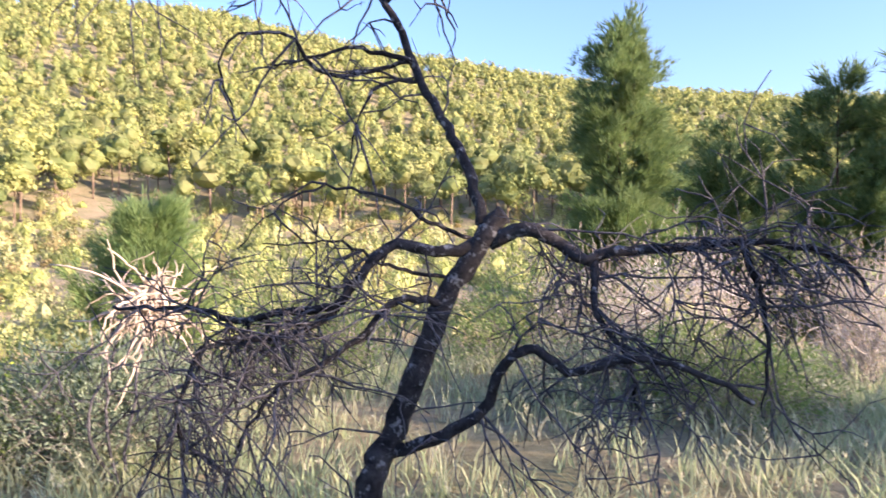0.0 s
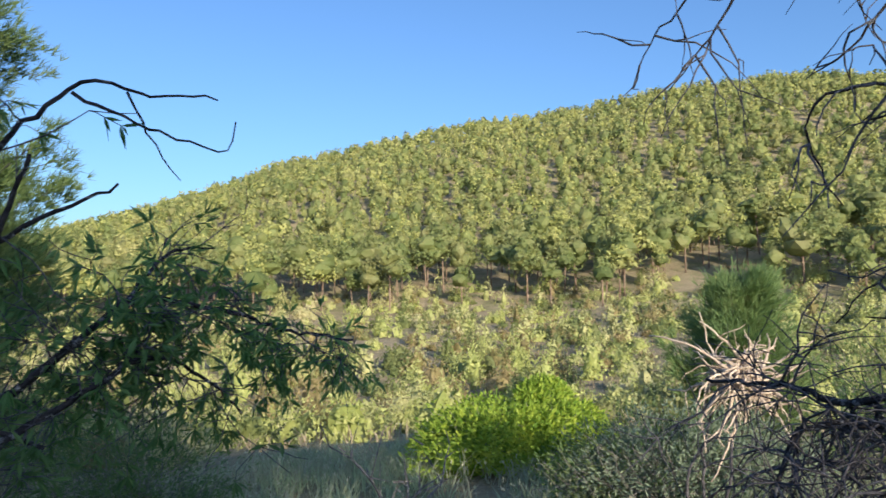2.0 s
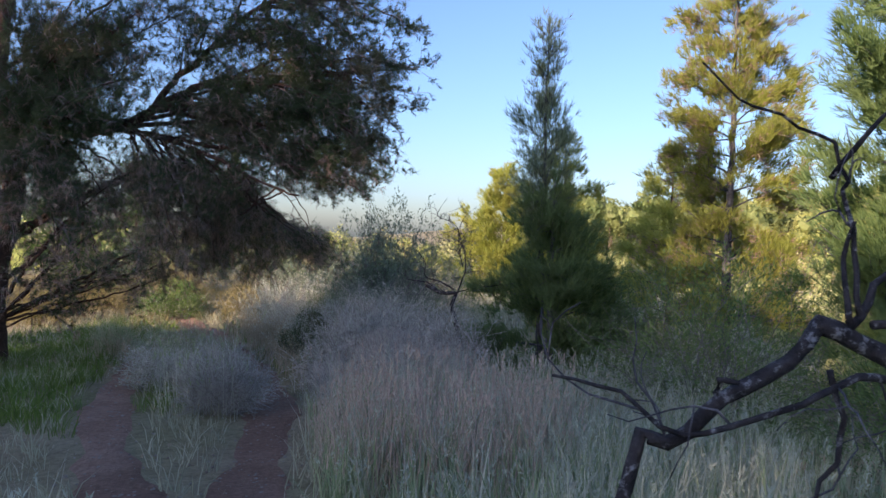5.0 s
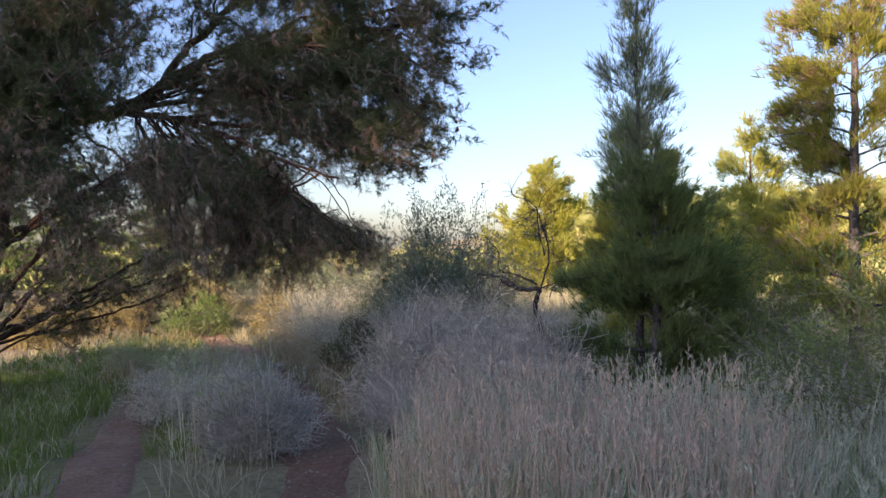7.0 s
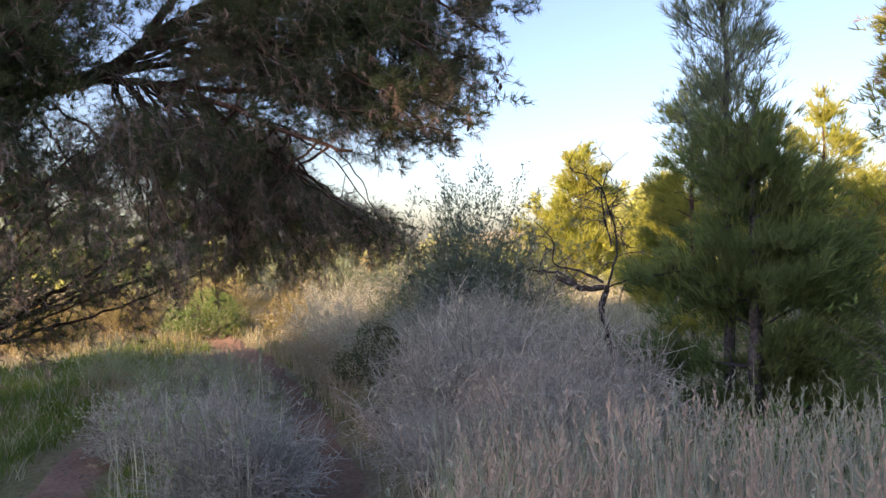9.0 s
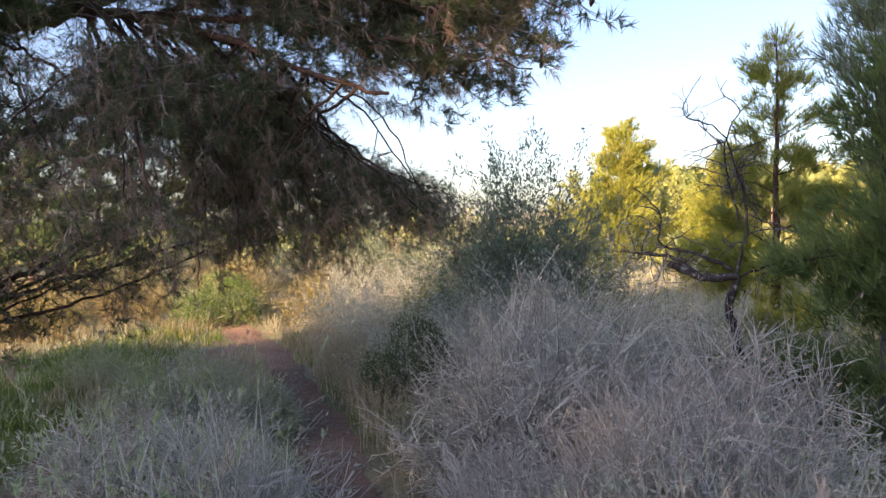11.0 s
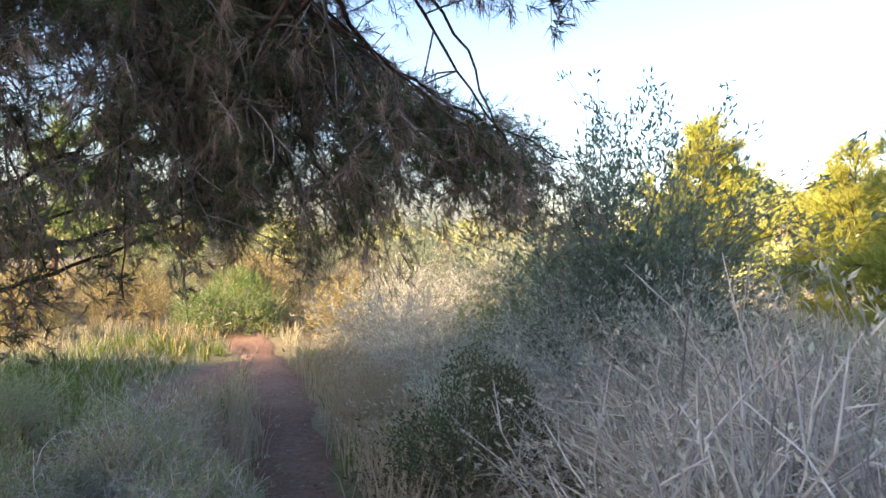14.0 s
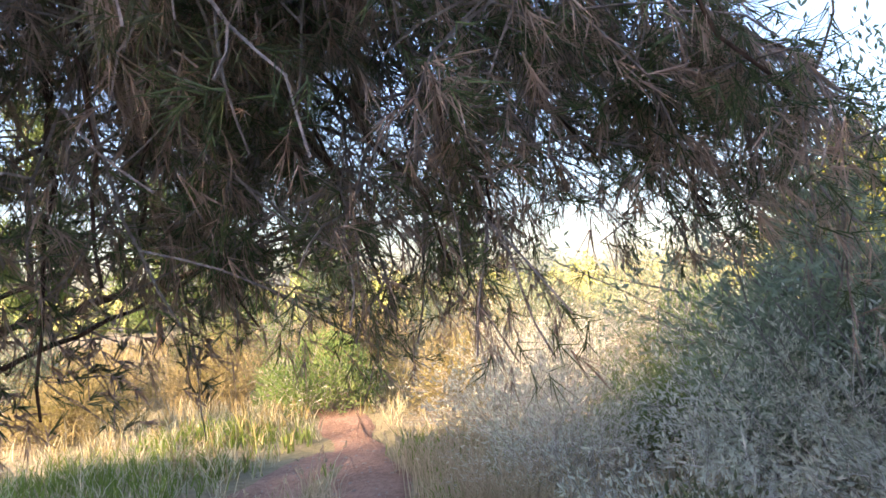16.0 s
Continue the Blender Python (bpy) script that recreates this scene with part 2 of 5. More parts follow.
def twigs_along(rng, line, count, length, radius, levels, droop, spread=0.8, wob=0.3, lo=0.2, lines=None):
    """Side twigs, and twigs on twigs. Returns a list of (points, radius at the foot)."""
    lines = [] if lines is None else lines
    n = len(line)
    for _ in range(count):
        i = int((lo + (1 - lo) * rng.random()) * (n - 2))
        t = line[i + 1] - line[i]
        t = t / (np.linalg.norm(t) + 1e-9)
        d = t * 0.5 + rng.normal(size=3) * spread
        ln = length * rng.uniform(0.45, 1.15)
        tw = wander(rng, line[i], d, ln, 6 if levels else 4, droop, wob)
        lines.append((tw, radius))
        if levels:
            twigs_along(rng, tw, max(1, int(count * 0.35)), length * 0.5, radius * 0.6, levels - 1, droop, spread, wob, 0.2, lines)
    return lines


def taper(n, a, b):
    return np.linspace(a, b, n)


def part(name, me, parent, label=""):
    ob = new(name, me)
    ob.parent = parent
    ob.matrix_parent_inverse = parent.matrix_basis.inverted()
    if label:
        ob["label"] = label
    if name in ("stems", "twigs", "needles", "dry_needles", "leaves", "foliage", "crown"):
        ob["kind"] = "stuff"
    return ob


def thing(name, place, label, category, group="", kind=""):
    ob = new(name)
    ob.empty_display_size = 0.2
    ob.matrix_basis = Matrix.Translation(place)
    return tagged(ob, label, category, group, kind)


# ---- lie of the land ----
ALONG = np.array([-0.885, -0.465])
RIDGE_AZ = [-180, -120, -60, -40, -27, -17, 0, 10, 16, 30, 41, 47, 55, 60, 66, 75, 88, 100, 112, 125, 180]
RIDGE_EL = [0.0, 2.0, 6.0, 8.0, 8.4, 9.8, 12.2, 14.2, 15.2, 14.5, 13.2, 12.1, 10.4, 8.2, 6.4, 3.9, 2.2, 1.9, 0.4, -0.6, 0.0]


def smooth(a, b, x):
    u = np.clip((x - a) / (b - a), 0, 1)
    return u * u * (3 - 2 * u)


def land(x, y):
    """Height of the ground: a gentle fall along the path, a shallow valley, and a wooded hill beyond it."""
    x, y = np.asarray(x, float), np.asarray(y, float)
    s = x * ALONG[0] + y * ALONG[1]
    base = -0.045 * np.clip(s, -4, 11.5) - 0.01 * np.clip(s - 11.5, 0, 30)
    r = np.hypot(x, y)
    az = np.degrees(np.arctan2(-x, y))
    side = smooth(96, 62, az) * smooth(-75, -20, az)
    valley = -3.0 * smooth(3.0, 34, r) * side
    rise = 3.2 * smooth(36, 95, r) * side
    top = np.interp(az, RIDGE_AZ, RIDGE_EL)
    hill = 310 * np.tan(np.radians(top)) * (smooth(70, 330, r) * 0.55 + 0.45 * np.clip((r - 88) / 222, 0, 1)) * np.where(r > 340, np.clip(1 - (r - 340) / 500, -0.2, 1), 1)
    hill = hill + 1.5 * np.sin(x * 0.045 + 1) * np.sin(y * 0.05) * smooth(100, 160, r) * side
    lumps = 0.05 * np.sin(x * 1.7 + 0.4) * np.sin(y * 1.9) * smooth(1.0, 5, r)
    return base + valley + rise + hill + lumps


def on_land(x, y, dz=0.0):
    return np.array([x, y, float(land(x, y)) + dz])


def build_ground():
    rings = np.concatenate([np.arange(0.02, 20, 0.33), np.geomspace(20.3, 2600, 62)])
    seg = 300
    ang = np.arange(seg) * 2 * math.pi / seg
    x = -6 + rings[:, None] * np.cos(ang)
    y = -3 + rings[:, None] * np.sin(ang)
    v = np.stack([x, y, land(x, y)], -1).reshape(-1, 3)
    s = Soup()
    i, j = np.meshgrid(np.arange(len(rings) - 1), np.arange(seg), indexing="ij")
    p, q = i * seg + j, i * seg + (j + 1) % seg
    f = np.concatenate([np.stack([p, p + seg, q + seg], -1).reshape(-1, 3), np.stack([p, q + seg, q], -1).reshape(-1, 3)])
    s.add(v, f)
    me = s.mesh("ground", [M_GROUND], True)
    tagged(new("ground", me), "dry scrubland soil falling to a valley and rising to a hill", "ground", kind="structure")


PATH_LINE = [(3.0, 0.6), (0.0, -0.55), (-3.4, -2.5), (-6.2, -3.95), (-8.6, -5.1), (-10.0, -6.1), (-11.4, -7.25), (-13.6, -9.2), (-15.4, -11.1), (-18.5, -14.2), (-24, -19)]
PATH_LEFT = [(-3.8, -3.0), (-5.6, -4.8), (-7.6, -6.5), (-10.0, -8.0), (-12.6, -9.4), (-14.0, -9.9)]


def path_ribbon(name, keys, half, label, seed):
    rng = np.random.default_rng(seed)
    line = spline([(a, b, 0) for a, b in keys], 0.2)
    t = np.gradient(line, axis=0)
    t /= np.linalg.norm(t, axis=1, keepdims=True)
    nrm = np.stack([-t[:, 1], t[:, 0]], -1)
    cols = 9
    u = np.linspace(-1, 1, cols)
    n = len(line)
    edge = half * (1 + 0.18 * np.sin(np.arange(n) * 0.4 + seed) + 0.13 * np.sin(np.arange(n) * 1.1) + 0.06 * rng.normal(size=n))
    xy = line[:, None, :2] + nrm[:, None] * (u[None, :, None] * edge[:, None, None])
    h = 0.03 * (1 - u[None] ** 6) - 0.018 + 0.003 * rng.normal(size=(n, cols))
    v = np.concatenate([xy, (land(xy[..., 0], xy[..., 1]) + h)[..., None]], -1)
    s = Soup()
    i, j = np.meshgrid(np.arange(n - 1), np.arange(cols - 1), indexing="ij")
    p = i * cols + j
    f = np.concatenate([np.stack([p, p + 1, p + cols + 1], -1).reshape(-1, 3), np.stack([p, p + cols + 1, p + cols], -1).reshape(-1, 3)])
    s.add(v.reshape(-1, 3), f[:, ::-1])
    tagged(new(name, s.mesh(name, [M_PATH], True)), label, "path", kind="structure")


build_ground()
path_ribbon("path", PATH_LINE, 0.28, "narrow trodden footpath of red earth through dry scrub", 3)
path_ribbon("path_branch", PATH_LEFT, 0.27, "side branch of the red earth footpath past a dry bush", 5)


# ---- woods on the hill ----
def clump_crown(rng, n, flat=0.75):
    """A far pine crown: ragged small leaf clumps over several bulges, unit radius, unit height."""
    out_b, out_t, out_n = [], [], []
    blobs = np.array([(rng.normal() * 0.34 * (1.15 - k / 6), rng.normal() * 0.34 * (1.15 - k / 6), 0.12 + 0.13 * k) for k in range(7)])
    for _ in range(n):
        k = rng.integers(7)
        c = blobs[k]
        d = rng.normal(size=3)
        d /= np.linalg.norm(d)
        r = (0.55 - 0.04 * k) * rng.uniform(0.7, 1.0)
        p = c + d * r * np.array([1, 1, 0.42])
        out_b.append(p)
        side = np.cross(d, rng.normal(size=3))
        out_t.append(p + d * rng.uniform(-0.04, 0.10) + side / (np.linalg.norm(side) + 1e-9) * rng.uniform(0.07, 0.16))
        out_n.append(d + rng.normal(size=3) * 0.22)
    return np.array(out_b), np.array(out_t), np.array(out_n)


def ball(fine):
    bm = bmesh.new()
    bmesh.ops.create_icosphere(bm, subdivisions=2 if fine else 1, radius=1)
    v = np.array([q.co[:] for q in bm.verts])
    f = np.array([[q.index for q in p.verts] for p in bm.faces])
    bm.free()
    return v, f


BALL_FINE, BALL_ROUGH = ball(True), ball(False)


def lump(rng, fine=True, amount=0.16):
    """An uneven leafy mass of unit size, to close the inside of a crown."""
    v, f = BALL_FINE if fine else BALL_ROUGH
    a, p = rng.normal(size=(4, 3)) * 2.6, rng.uniform(0, 6.28, 4)
    k = 1 + amount * np.sin(v @ a.T + p).sum(1) * 0.6
    return v * k[:, None], f


def build_forest():
    rng = np.random.default_rng(11)
    kinds = []
    for k in range(10):
        s = Soup(k)
        b, t, nrm = clump_crown(np.random.default_rng(k + 40), 420)
        s.blades(b, t, s.rng.uniform(0.10, 0.20, len(b)), nrm)
        tri = np.concatenate(s.v).reshape(-1, 3, 3)
        kinds.append((tri.mean(1, keepdims=True), tri - tri.mean(1, keepdims=True)))
    gx, gy = np.meshgrid(np.arange(-350, 260, 4.2), np.arange(-60, 352, 4.2))
    gx, gy = gx + rng.uniform(-1.7, 1.7, gx.shape), gy + rng.uniform(-1.7, 1.7, gx.shape)
    r, az = np.hypot(gx, gy).ravel(), np.degrees(np.arctan2(-gx, gy)).ravel()
    inside = (r > 86) & (r < 350) & (az > -48) & (az < 100)
    r, az = r[inside], az[inside]
    n = len(r)
    top = np.interp(az, RIDGE_AZ, RIDGE_EL)
    keep = (top > 1.5) & (rng.random(n) < 0.93) & ((r > 93 + 6 * np.sin(az * 0.35)) | (rng.random(n) < 0.15))
    r, az = r[keep], np.radians(az[keep])
    order = np.argsort(r)
    x, y = -r * np.sin(az), r * np.cos(az)
    z = land(x, y)
    s = Soup(1)
    for i in order:
        h = rng.uniform(4.2, 8.8) + (1.6 if r[i] < 118 else 0)
        w = h * rng.uniform(0.33, 0.46)
        near = r[i] < 128
        c, off = kinds[rng.integers(10)]
        m = 420 if near else (150 if r[i] < 200 else 56)
        a = rng.uniform(0, 6.28)
        ca, sa = math.cos(a), math.sin(a)
        low = rng.uniform(0.32, 0.5) if r[i] < 114 else rng.uniform(0.08, 0.34)
        up = (1 - low) * 0.78 * h
        tr = c[:m] * [w, w, up] + off[:m] * w * (0.8 if near else (1.2 if r[i] < 200 else 1.75))
        # Inner lumps take the darker green, painting in the shade inside the crowns.
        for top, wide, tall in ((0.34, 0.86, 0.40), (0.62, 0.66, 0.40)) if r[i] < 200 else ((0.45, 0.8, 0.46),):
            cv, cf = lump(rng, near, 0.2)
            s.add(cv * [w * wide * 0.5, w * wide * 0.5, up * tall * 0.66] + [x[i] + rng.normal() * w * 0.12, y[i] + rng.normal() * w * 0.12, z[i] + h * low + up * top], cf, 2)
        v = np.stack([tr[..., 0] * ca - tr[..., 1] * sa + x[i], tr[..., 0] * sa + tr[..., 1] * ca + y[i], tr[..., 2] + z[i] + h * low], -1)
        # More dark crowns near the treeline, where its shade is put into colour.
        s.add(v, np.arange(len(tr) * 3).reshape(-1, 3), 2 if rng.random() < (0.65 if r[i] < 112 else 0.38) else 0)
        if near:
            q = 0.13
            s.tube([(x[i], y[i], z[i] - 0.3), (x[i] + rng.normal() * 0.2, y[i] + rng.normal() * 0.2, z[i] + h * 0.75)], [q, q * 0.5], 4, 1)
    me = s.mesh("pine_forest", [M_FOREST, M_FOREST_TRUNK, M_FOREST_DARK])
    tagged(new("pine_forest", me), "sunlit pine forest covering the whole hill across the valley", "forest", kind="stuff")


def build_valley_scrub():
    rng = np.random.default_rng(21)
    s = Soup(5)
    n = 3100
    r = np.sqrt(rng.uniform(13 ** 2, 101 ** 2, n))
    az = np.radians(rng.uniform(-40, 165, n))
    keep = (az < radians(84)) | (r > 42)
    r, az = r[keep], az[keep]
    n = len(r)
    x, y = -r * np.sin(az), r * np.cos(az)
    z = land(x, y)
    for i in range(n):
        tall = rng.random() < 0.3 and r[i] > 28
        h = rng.uniform(1.8, 3.6) if tall else rng.uniform(0.6, 1.7)
        w = h * (0.42 if tall else 0.75)
        m = 420 if r[i] < 40 else (150 if r[i] < 60 else 100)
        d = rng.normal(size=(m, 3))
        d /= np.linalg.norm(d, axis=1, keepdims=True)
        d[:, 2] = np.abs(d[:, 2])
        uneven = 1 + 0.25 * np.sin(d[:, 0] * 5 + i) * np.sin(d[:, 1] * 5 + 2 * i)
        shape = np.array([w, w, h * 0.85]) * ((1 - 0.75 * d[:, 2:] ** 2 * (1 if tall else 0)) * [1, 1, 0] + [0, 0, 1])
        b = np.array([x[i], y[i], z[i] - 0.05]) + d * shape * (uneven * rng.uniform(0.78, 1.0, m))[:, None]
        ln = (0.12 if r[i] < 40 else (0.19 if r[i] < 60 else 0.24)) * (1.2 if tall else 1)
        tip = b + (d * 0.3 + np.cross(d, rng.normal(size=(m, 3))) * 0.6 + [0, 0, 0.4]) * ln
        kind = int(rng.choice(3, p=(0.58, 0.12, 0.30)))
        s.blades(b, tip, ln * 0.75, d + rng.normal(size=(m, 3)) * 0.3, kind)
        cv, cf = lump(rng, r[i] < 60, 0.2)
        s.add(cv * [w * 0.5, w * 0.5, h * 0.5] * ([0.6, 0.6, 0.75] if tall else [1, 1, 1]) + [x[i], y[i], z[i] + h * 0.12], cf, kind)
    me = s.mesh("hillside_scrub", [M_SCRUB, M_GOLD_SCRUB, M_FOREST_DARK])
    tagged(new("hillside_scrub", me), "sunlit low bushes and young pines on the valley floor", "bushes", kind="stuff")


build_forest()
build_valley_scrub()


# ---- pines ----
def pine(name, label, x, y, h, limbs, profile, tufts, needle=0.09, per=11, width=0.006, seed=0, bark_mat=None, leaf=None, dry=None, dry_share=0.0,
         trunk_r=0.07, lean=(0, 0), limb_up=0.25, droop=0.04, low=0.2, group="pines"):
    """A pine with a tapered trunk, limbs, and tufts of needles on their outer twigs. profile(u): the crown's radius at the share u of its height."""
    rng = np.random.default_rng(seed)
    foot = on_land(x, y)
    tree = thing(name, foot, label, "tree", group)
    wood, green = Soup(seed), Soup(seed + 1)
    axis = spline([foot - [0, 0, 0.1], foot + [lean[0] * 0.3, lean[1] * 0.3, h * 0.4], foot + [lean[0] * 0.7, lean[1] * 0.7, h * 0.75], foot + [lean[0], lean[1], h]], 0.25, 0.01, rng)
    wood.tube(axis, taper(len(axis), trunk_r, trunk_r * 0.12), 7, 0, 0.05)
    ends, weights = [], []
    for k in range(limbs):
        u = low + (1 - low) * ((k + rng.random()) / limbs) ** 0.9
        p = axis[min(len(axis) - 1, int(u * (len(axis) - 1)))]
        a = k * 2.4 + rng.normal() * 0.4
        ln = profile(u) * rng.uniform(0.7, 1.12)
        d = np.array([math.cos(a), math.sin(a), limb_up + 0.7 * max(0, u - 0.6) + rng.normal() * 0.12])
        line = wander(rng, p, d, ln, 8, droop, 0.12)
        wood.tube(line, taper(len(line), max(0.007, trunk_r * 0.3 * (1.1 - u)), 0.003), 4)
        for tw, rad in twigs_along(rng, line, 6, max(0.25, ln * 0.42), 0.004, 0, droop, 0.55, 0.18, 0.25):
            wood.tube(tw, taper(len(tw), 0.005, 0.002), 3)
            ends.append(tw)
            weights += [ln ** 1.4] * len(tw)
        ends.append(line[3:])
        weights += [ln ** 1.4] * len(line[3:])
    ends.append(axis[-4:])
    weights += [max(weights) * 0.3] * 4
    pts = np.concatenate(ends)
    pts = pts[rng.choice(len(pts), tufts, p=np.array(weights) / sum(weights))] + rng.normal(size=(tufts, 3)) * needle * 0.45
    out = pts - axis[np.clip(((pts[:, 2] - foot[2]) / h * (len(axis) - 1)).astype(int), 0, len(axis) - 1)]
    out /= np.linalg.norm(out, axis=1, keepdims=True) + 1e-9
    out[:, 2] += 0.75
    base = np.repeat(pts, per, 0)
    dirs = np.repeat(out, per, 0) + rng.normal(size=(len(base), 3)) * 0.48
    dirs /= np.linalg.norm(dirs, axis=1, keepdims=True)
    base = base + dirs * needle * rng.uniform(0, 0.5, (len(base), 1))
    tip = base + dirs * needle * rng.uniform(0.7, 1.2, (len(base), 1))
    mat = np.repeat(rng.random(tufts) < dry_share, per)
    green.blades(base[~mat], tip[~mat], width)
    part("trunk", wood.mesh("trunk", [bark_mat or M_PINE_BARK], True), tree)
    part("crown", green.mesh("crown", [leaf or M_NEEDLE]), tree)
    if dry_share:
        brown = Soup(seed + 2)
        brown.blades(base[mat], tip[mat] - [0, 0, needle * 0.4], width)
        part("dry_needles", brown.mesh("dry_needles", [dry or M_NEEDLE_DRY]), tree, "brown dry needles")
    return tree


# slender pine beside the clearing
pine("slender_pine", "slender upright pine with thin grey-green needles and sunlit top", -11.1, -2.5, 5.0, 46, lambda u: 1.15 * (1.06 - u) ** 0.7 * min(1, 0.45 + u), 1700, 0.12, 9, 0.0065, 31, leaf=M_NEEDLE_GREY, low=0.4, limb_up=0.9, droop=-0.06, bark_mat=M_TWIG, trunk_r=0.055)
pine("bushy_pine", "dense bushy young pine, green needles to the ground", -10.75, -2.3, 2.7, 44, lambda u: 1.35 * (1.03 - u) ** 0.55, 7600, 0.11, 9, 0.011, 33, bark_mat=M_TWIG, low=0.05, limb_up=0.4, leaf=M_NEEDLE)
pine("shaded_pine", "fluffy dark pine standing behind the almond tree", -8.7, 1.6, 5.6, 70, lambda u: 2.4 * (1.06 - u) ** 0.6 * min(1, 0.6 + u), 14500, 0.12, 9, 0.011, 34, low=0.12, limb_up=0.6, droop=-0.03, leaf=M_NEEDLE, bark_mat=M_TWIG)
# Orange-yellow sunlight painted in: sunlit needle colour plus a share of dry needles.
pine("tall_pine", "tall open pine with sunlit yellow-green needles and bare lower limbs", -13.4, 0.1, 6.6, 54, lambda u: 2.4 * (1.04 - u) ** 0.65 * min(1, 0.5 + u), 12000, 0.13, 9, 0.012, 35, trunk_r=0.09, low=0.12, limb_up=0.35, dry_share=0.2, leaf=M_NEEDLE_SUNLIT, bark_mat=M_TWIG)
pine("golden_pine", "broad young pine glowing yellow-green in the evening sun", -33.5, -7.3, 5.6, 46, lambda u: 3.3 * (1.02 - u) ** 0.8, 4600, 0.26, 8, 0.035, 37, leaf=M_NEEDLE_SUNLIT, low=0.05, limb_up=0.35, droop=-0.06)
pine("young_pine", "young pine with yellow-green sunlit needles behind dry branches", -17.0, -2.9, 4.4, 40, lambda u: 1.7 * (1.03 - u) ** 0.65, 5200, 0.13, 9, 0.010, 39, leaf=M_NEEDLE_SUNLIT, low=0.05, limb_up=0.5)
pine("young_pine", "young pine with yellow-green sunlit needles behind taller pines", -19.5, -0.6, 4.6, 40, lambda u: 1.9 * (1.03 - u) ** 0.65, 5200, 0.14, 9, 0.012, 40, leaf=M_NEEDLE_SUNLIT, low=0.05, limb_up=0.5)
pine("young_pine", "small pine with bright needles among scrub in the sun", -24.0, -3.6, 3.4, 34, lambda u: 1.7 * (1.03 - u) ** 0.65, 3600, 0.18, 9, 0.018, 41, leaf=M_NEEDLE_SUNLIT, low=0.05, limb_up=0.5)
# dark pines across the first clearing
DARKP = (3.80, 14.74, 1.34)
pine("round_pine", "rounded dark green pine standing above dry grass", DARKP[0], DARKP[1], 5.3 - float(land(DARKP[0], DARKP[1])), 60, lambda u: 2.0 * (1.06 - u) ** 0.38, 9500, 0.19, 9, 0.019, 43, low=0.1, limb_up=0.7, droop=-0.05)
for k, (px, py, ph) in enumerate([(7.73, 18.65, 1.58), (9.40, 16.61, 1.58), (10.82, 15.57, 1.58), (7.96, 23.65, 1.59)]):
    pine("dark_pine", "dark green pine in the shade at the clearing's edge", px, py, [5.6, 6.2, 6.4, 5.2][k], 44, lambda u: 2.4 * (1.05 - u) ** 0.45, 5600, 0.21, 8, 0.026, 44 + k, low=0.05, limb_up=0.4)
SAP = (-4.11, 10.30, 1.31)
pine("sapling_pine", "bushy green pine sapling behind a bleached dead shrub", SAP[0], SAP[1], SAP[2] + 0.25 - float(land(SAP[0], SAP[1])), 44, lambda u: 1.5 * (1.03 - u) ** 0.5, 6800, 0.17, 9, 0.014, 51, low=0.05, limb_up=0.9, droop=-0.1)

# the trees behind the start of the walk, whose shade lies over the clearing
for k, (px, py, ph) in enumerate([(8.6, -2.9, 6.0), (8.8, 1.6, 2.6), (8.6, -5.4, 6.8), (8.5, -4.3, 6.8), (9.0, -6.2, 7.2), (8.4, -8.6, 7.0), (9.2, -11.0, 7.2), (8.6, -13.4, 10.8), (9.2, -15.8, 12.0), (8.8, -18.2, 12.0), (9.0, -20.2, 10.8), (11.5, -6.6, 7.8), (11.2, -11.6, 7.4), (11.4, -16.6, 12.4), (13.6, -9.4, 8.0), (13.8, -14.0, 12.0), (13.6, -18.8, 12.8), (10.4, -12.9, 10.2), (10.6, -9.6, 7.0), (10.6, -14.9, 11.2), (10.4, -17.4, 12.0)]):
    pine("shade_pine", "tall dense pine at the back of the clearing", px + 10.8, py - 5.3, ph + 2.6, 26, lambda u: 2.3 * (1.05 - u) ** 0.4, 3600, 0.32, 5, 0.10, 60 + k, low=0.02, trunk_r=0.18)


# ---- the large pine over the path ----
def clear_of_walk(pts):
    """Boughs keep clear of head height over the footpath."""
    high = np.maximum(pts[:, 2] - 1.9, 0) * 2
    return all(np.hypot(pts[:, 0] - x, pts[:, 1] - y).min() + high.min() > 1.0 for x, y in ((-9.3, -5.5), (-9.0, -5.3), (-8.4, -4.9)))


def in_gap(pts):
    """The open band between the high boughs and the low hanging ones, where the sky shows."""
    u = -5.6 - pts[:, 1]
    m = (pts[:, 0] < -9.9) & (u < 1.0) & (pts[:, 2] > 1.3 + 0.55 * u) & (pts[:, 2] < 1.95 + 0.2 * u)
    return m.mean() > 0.5


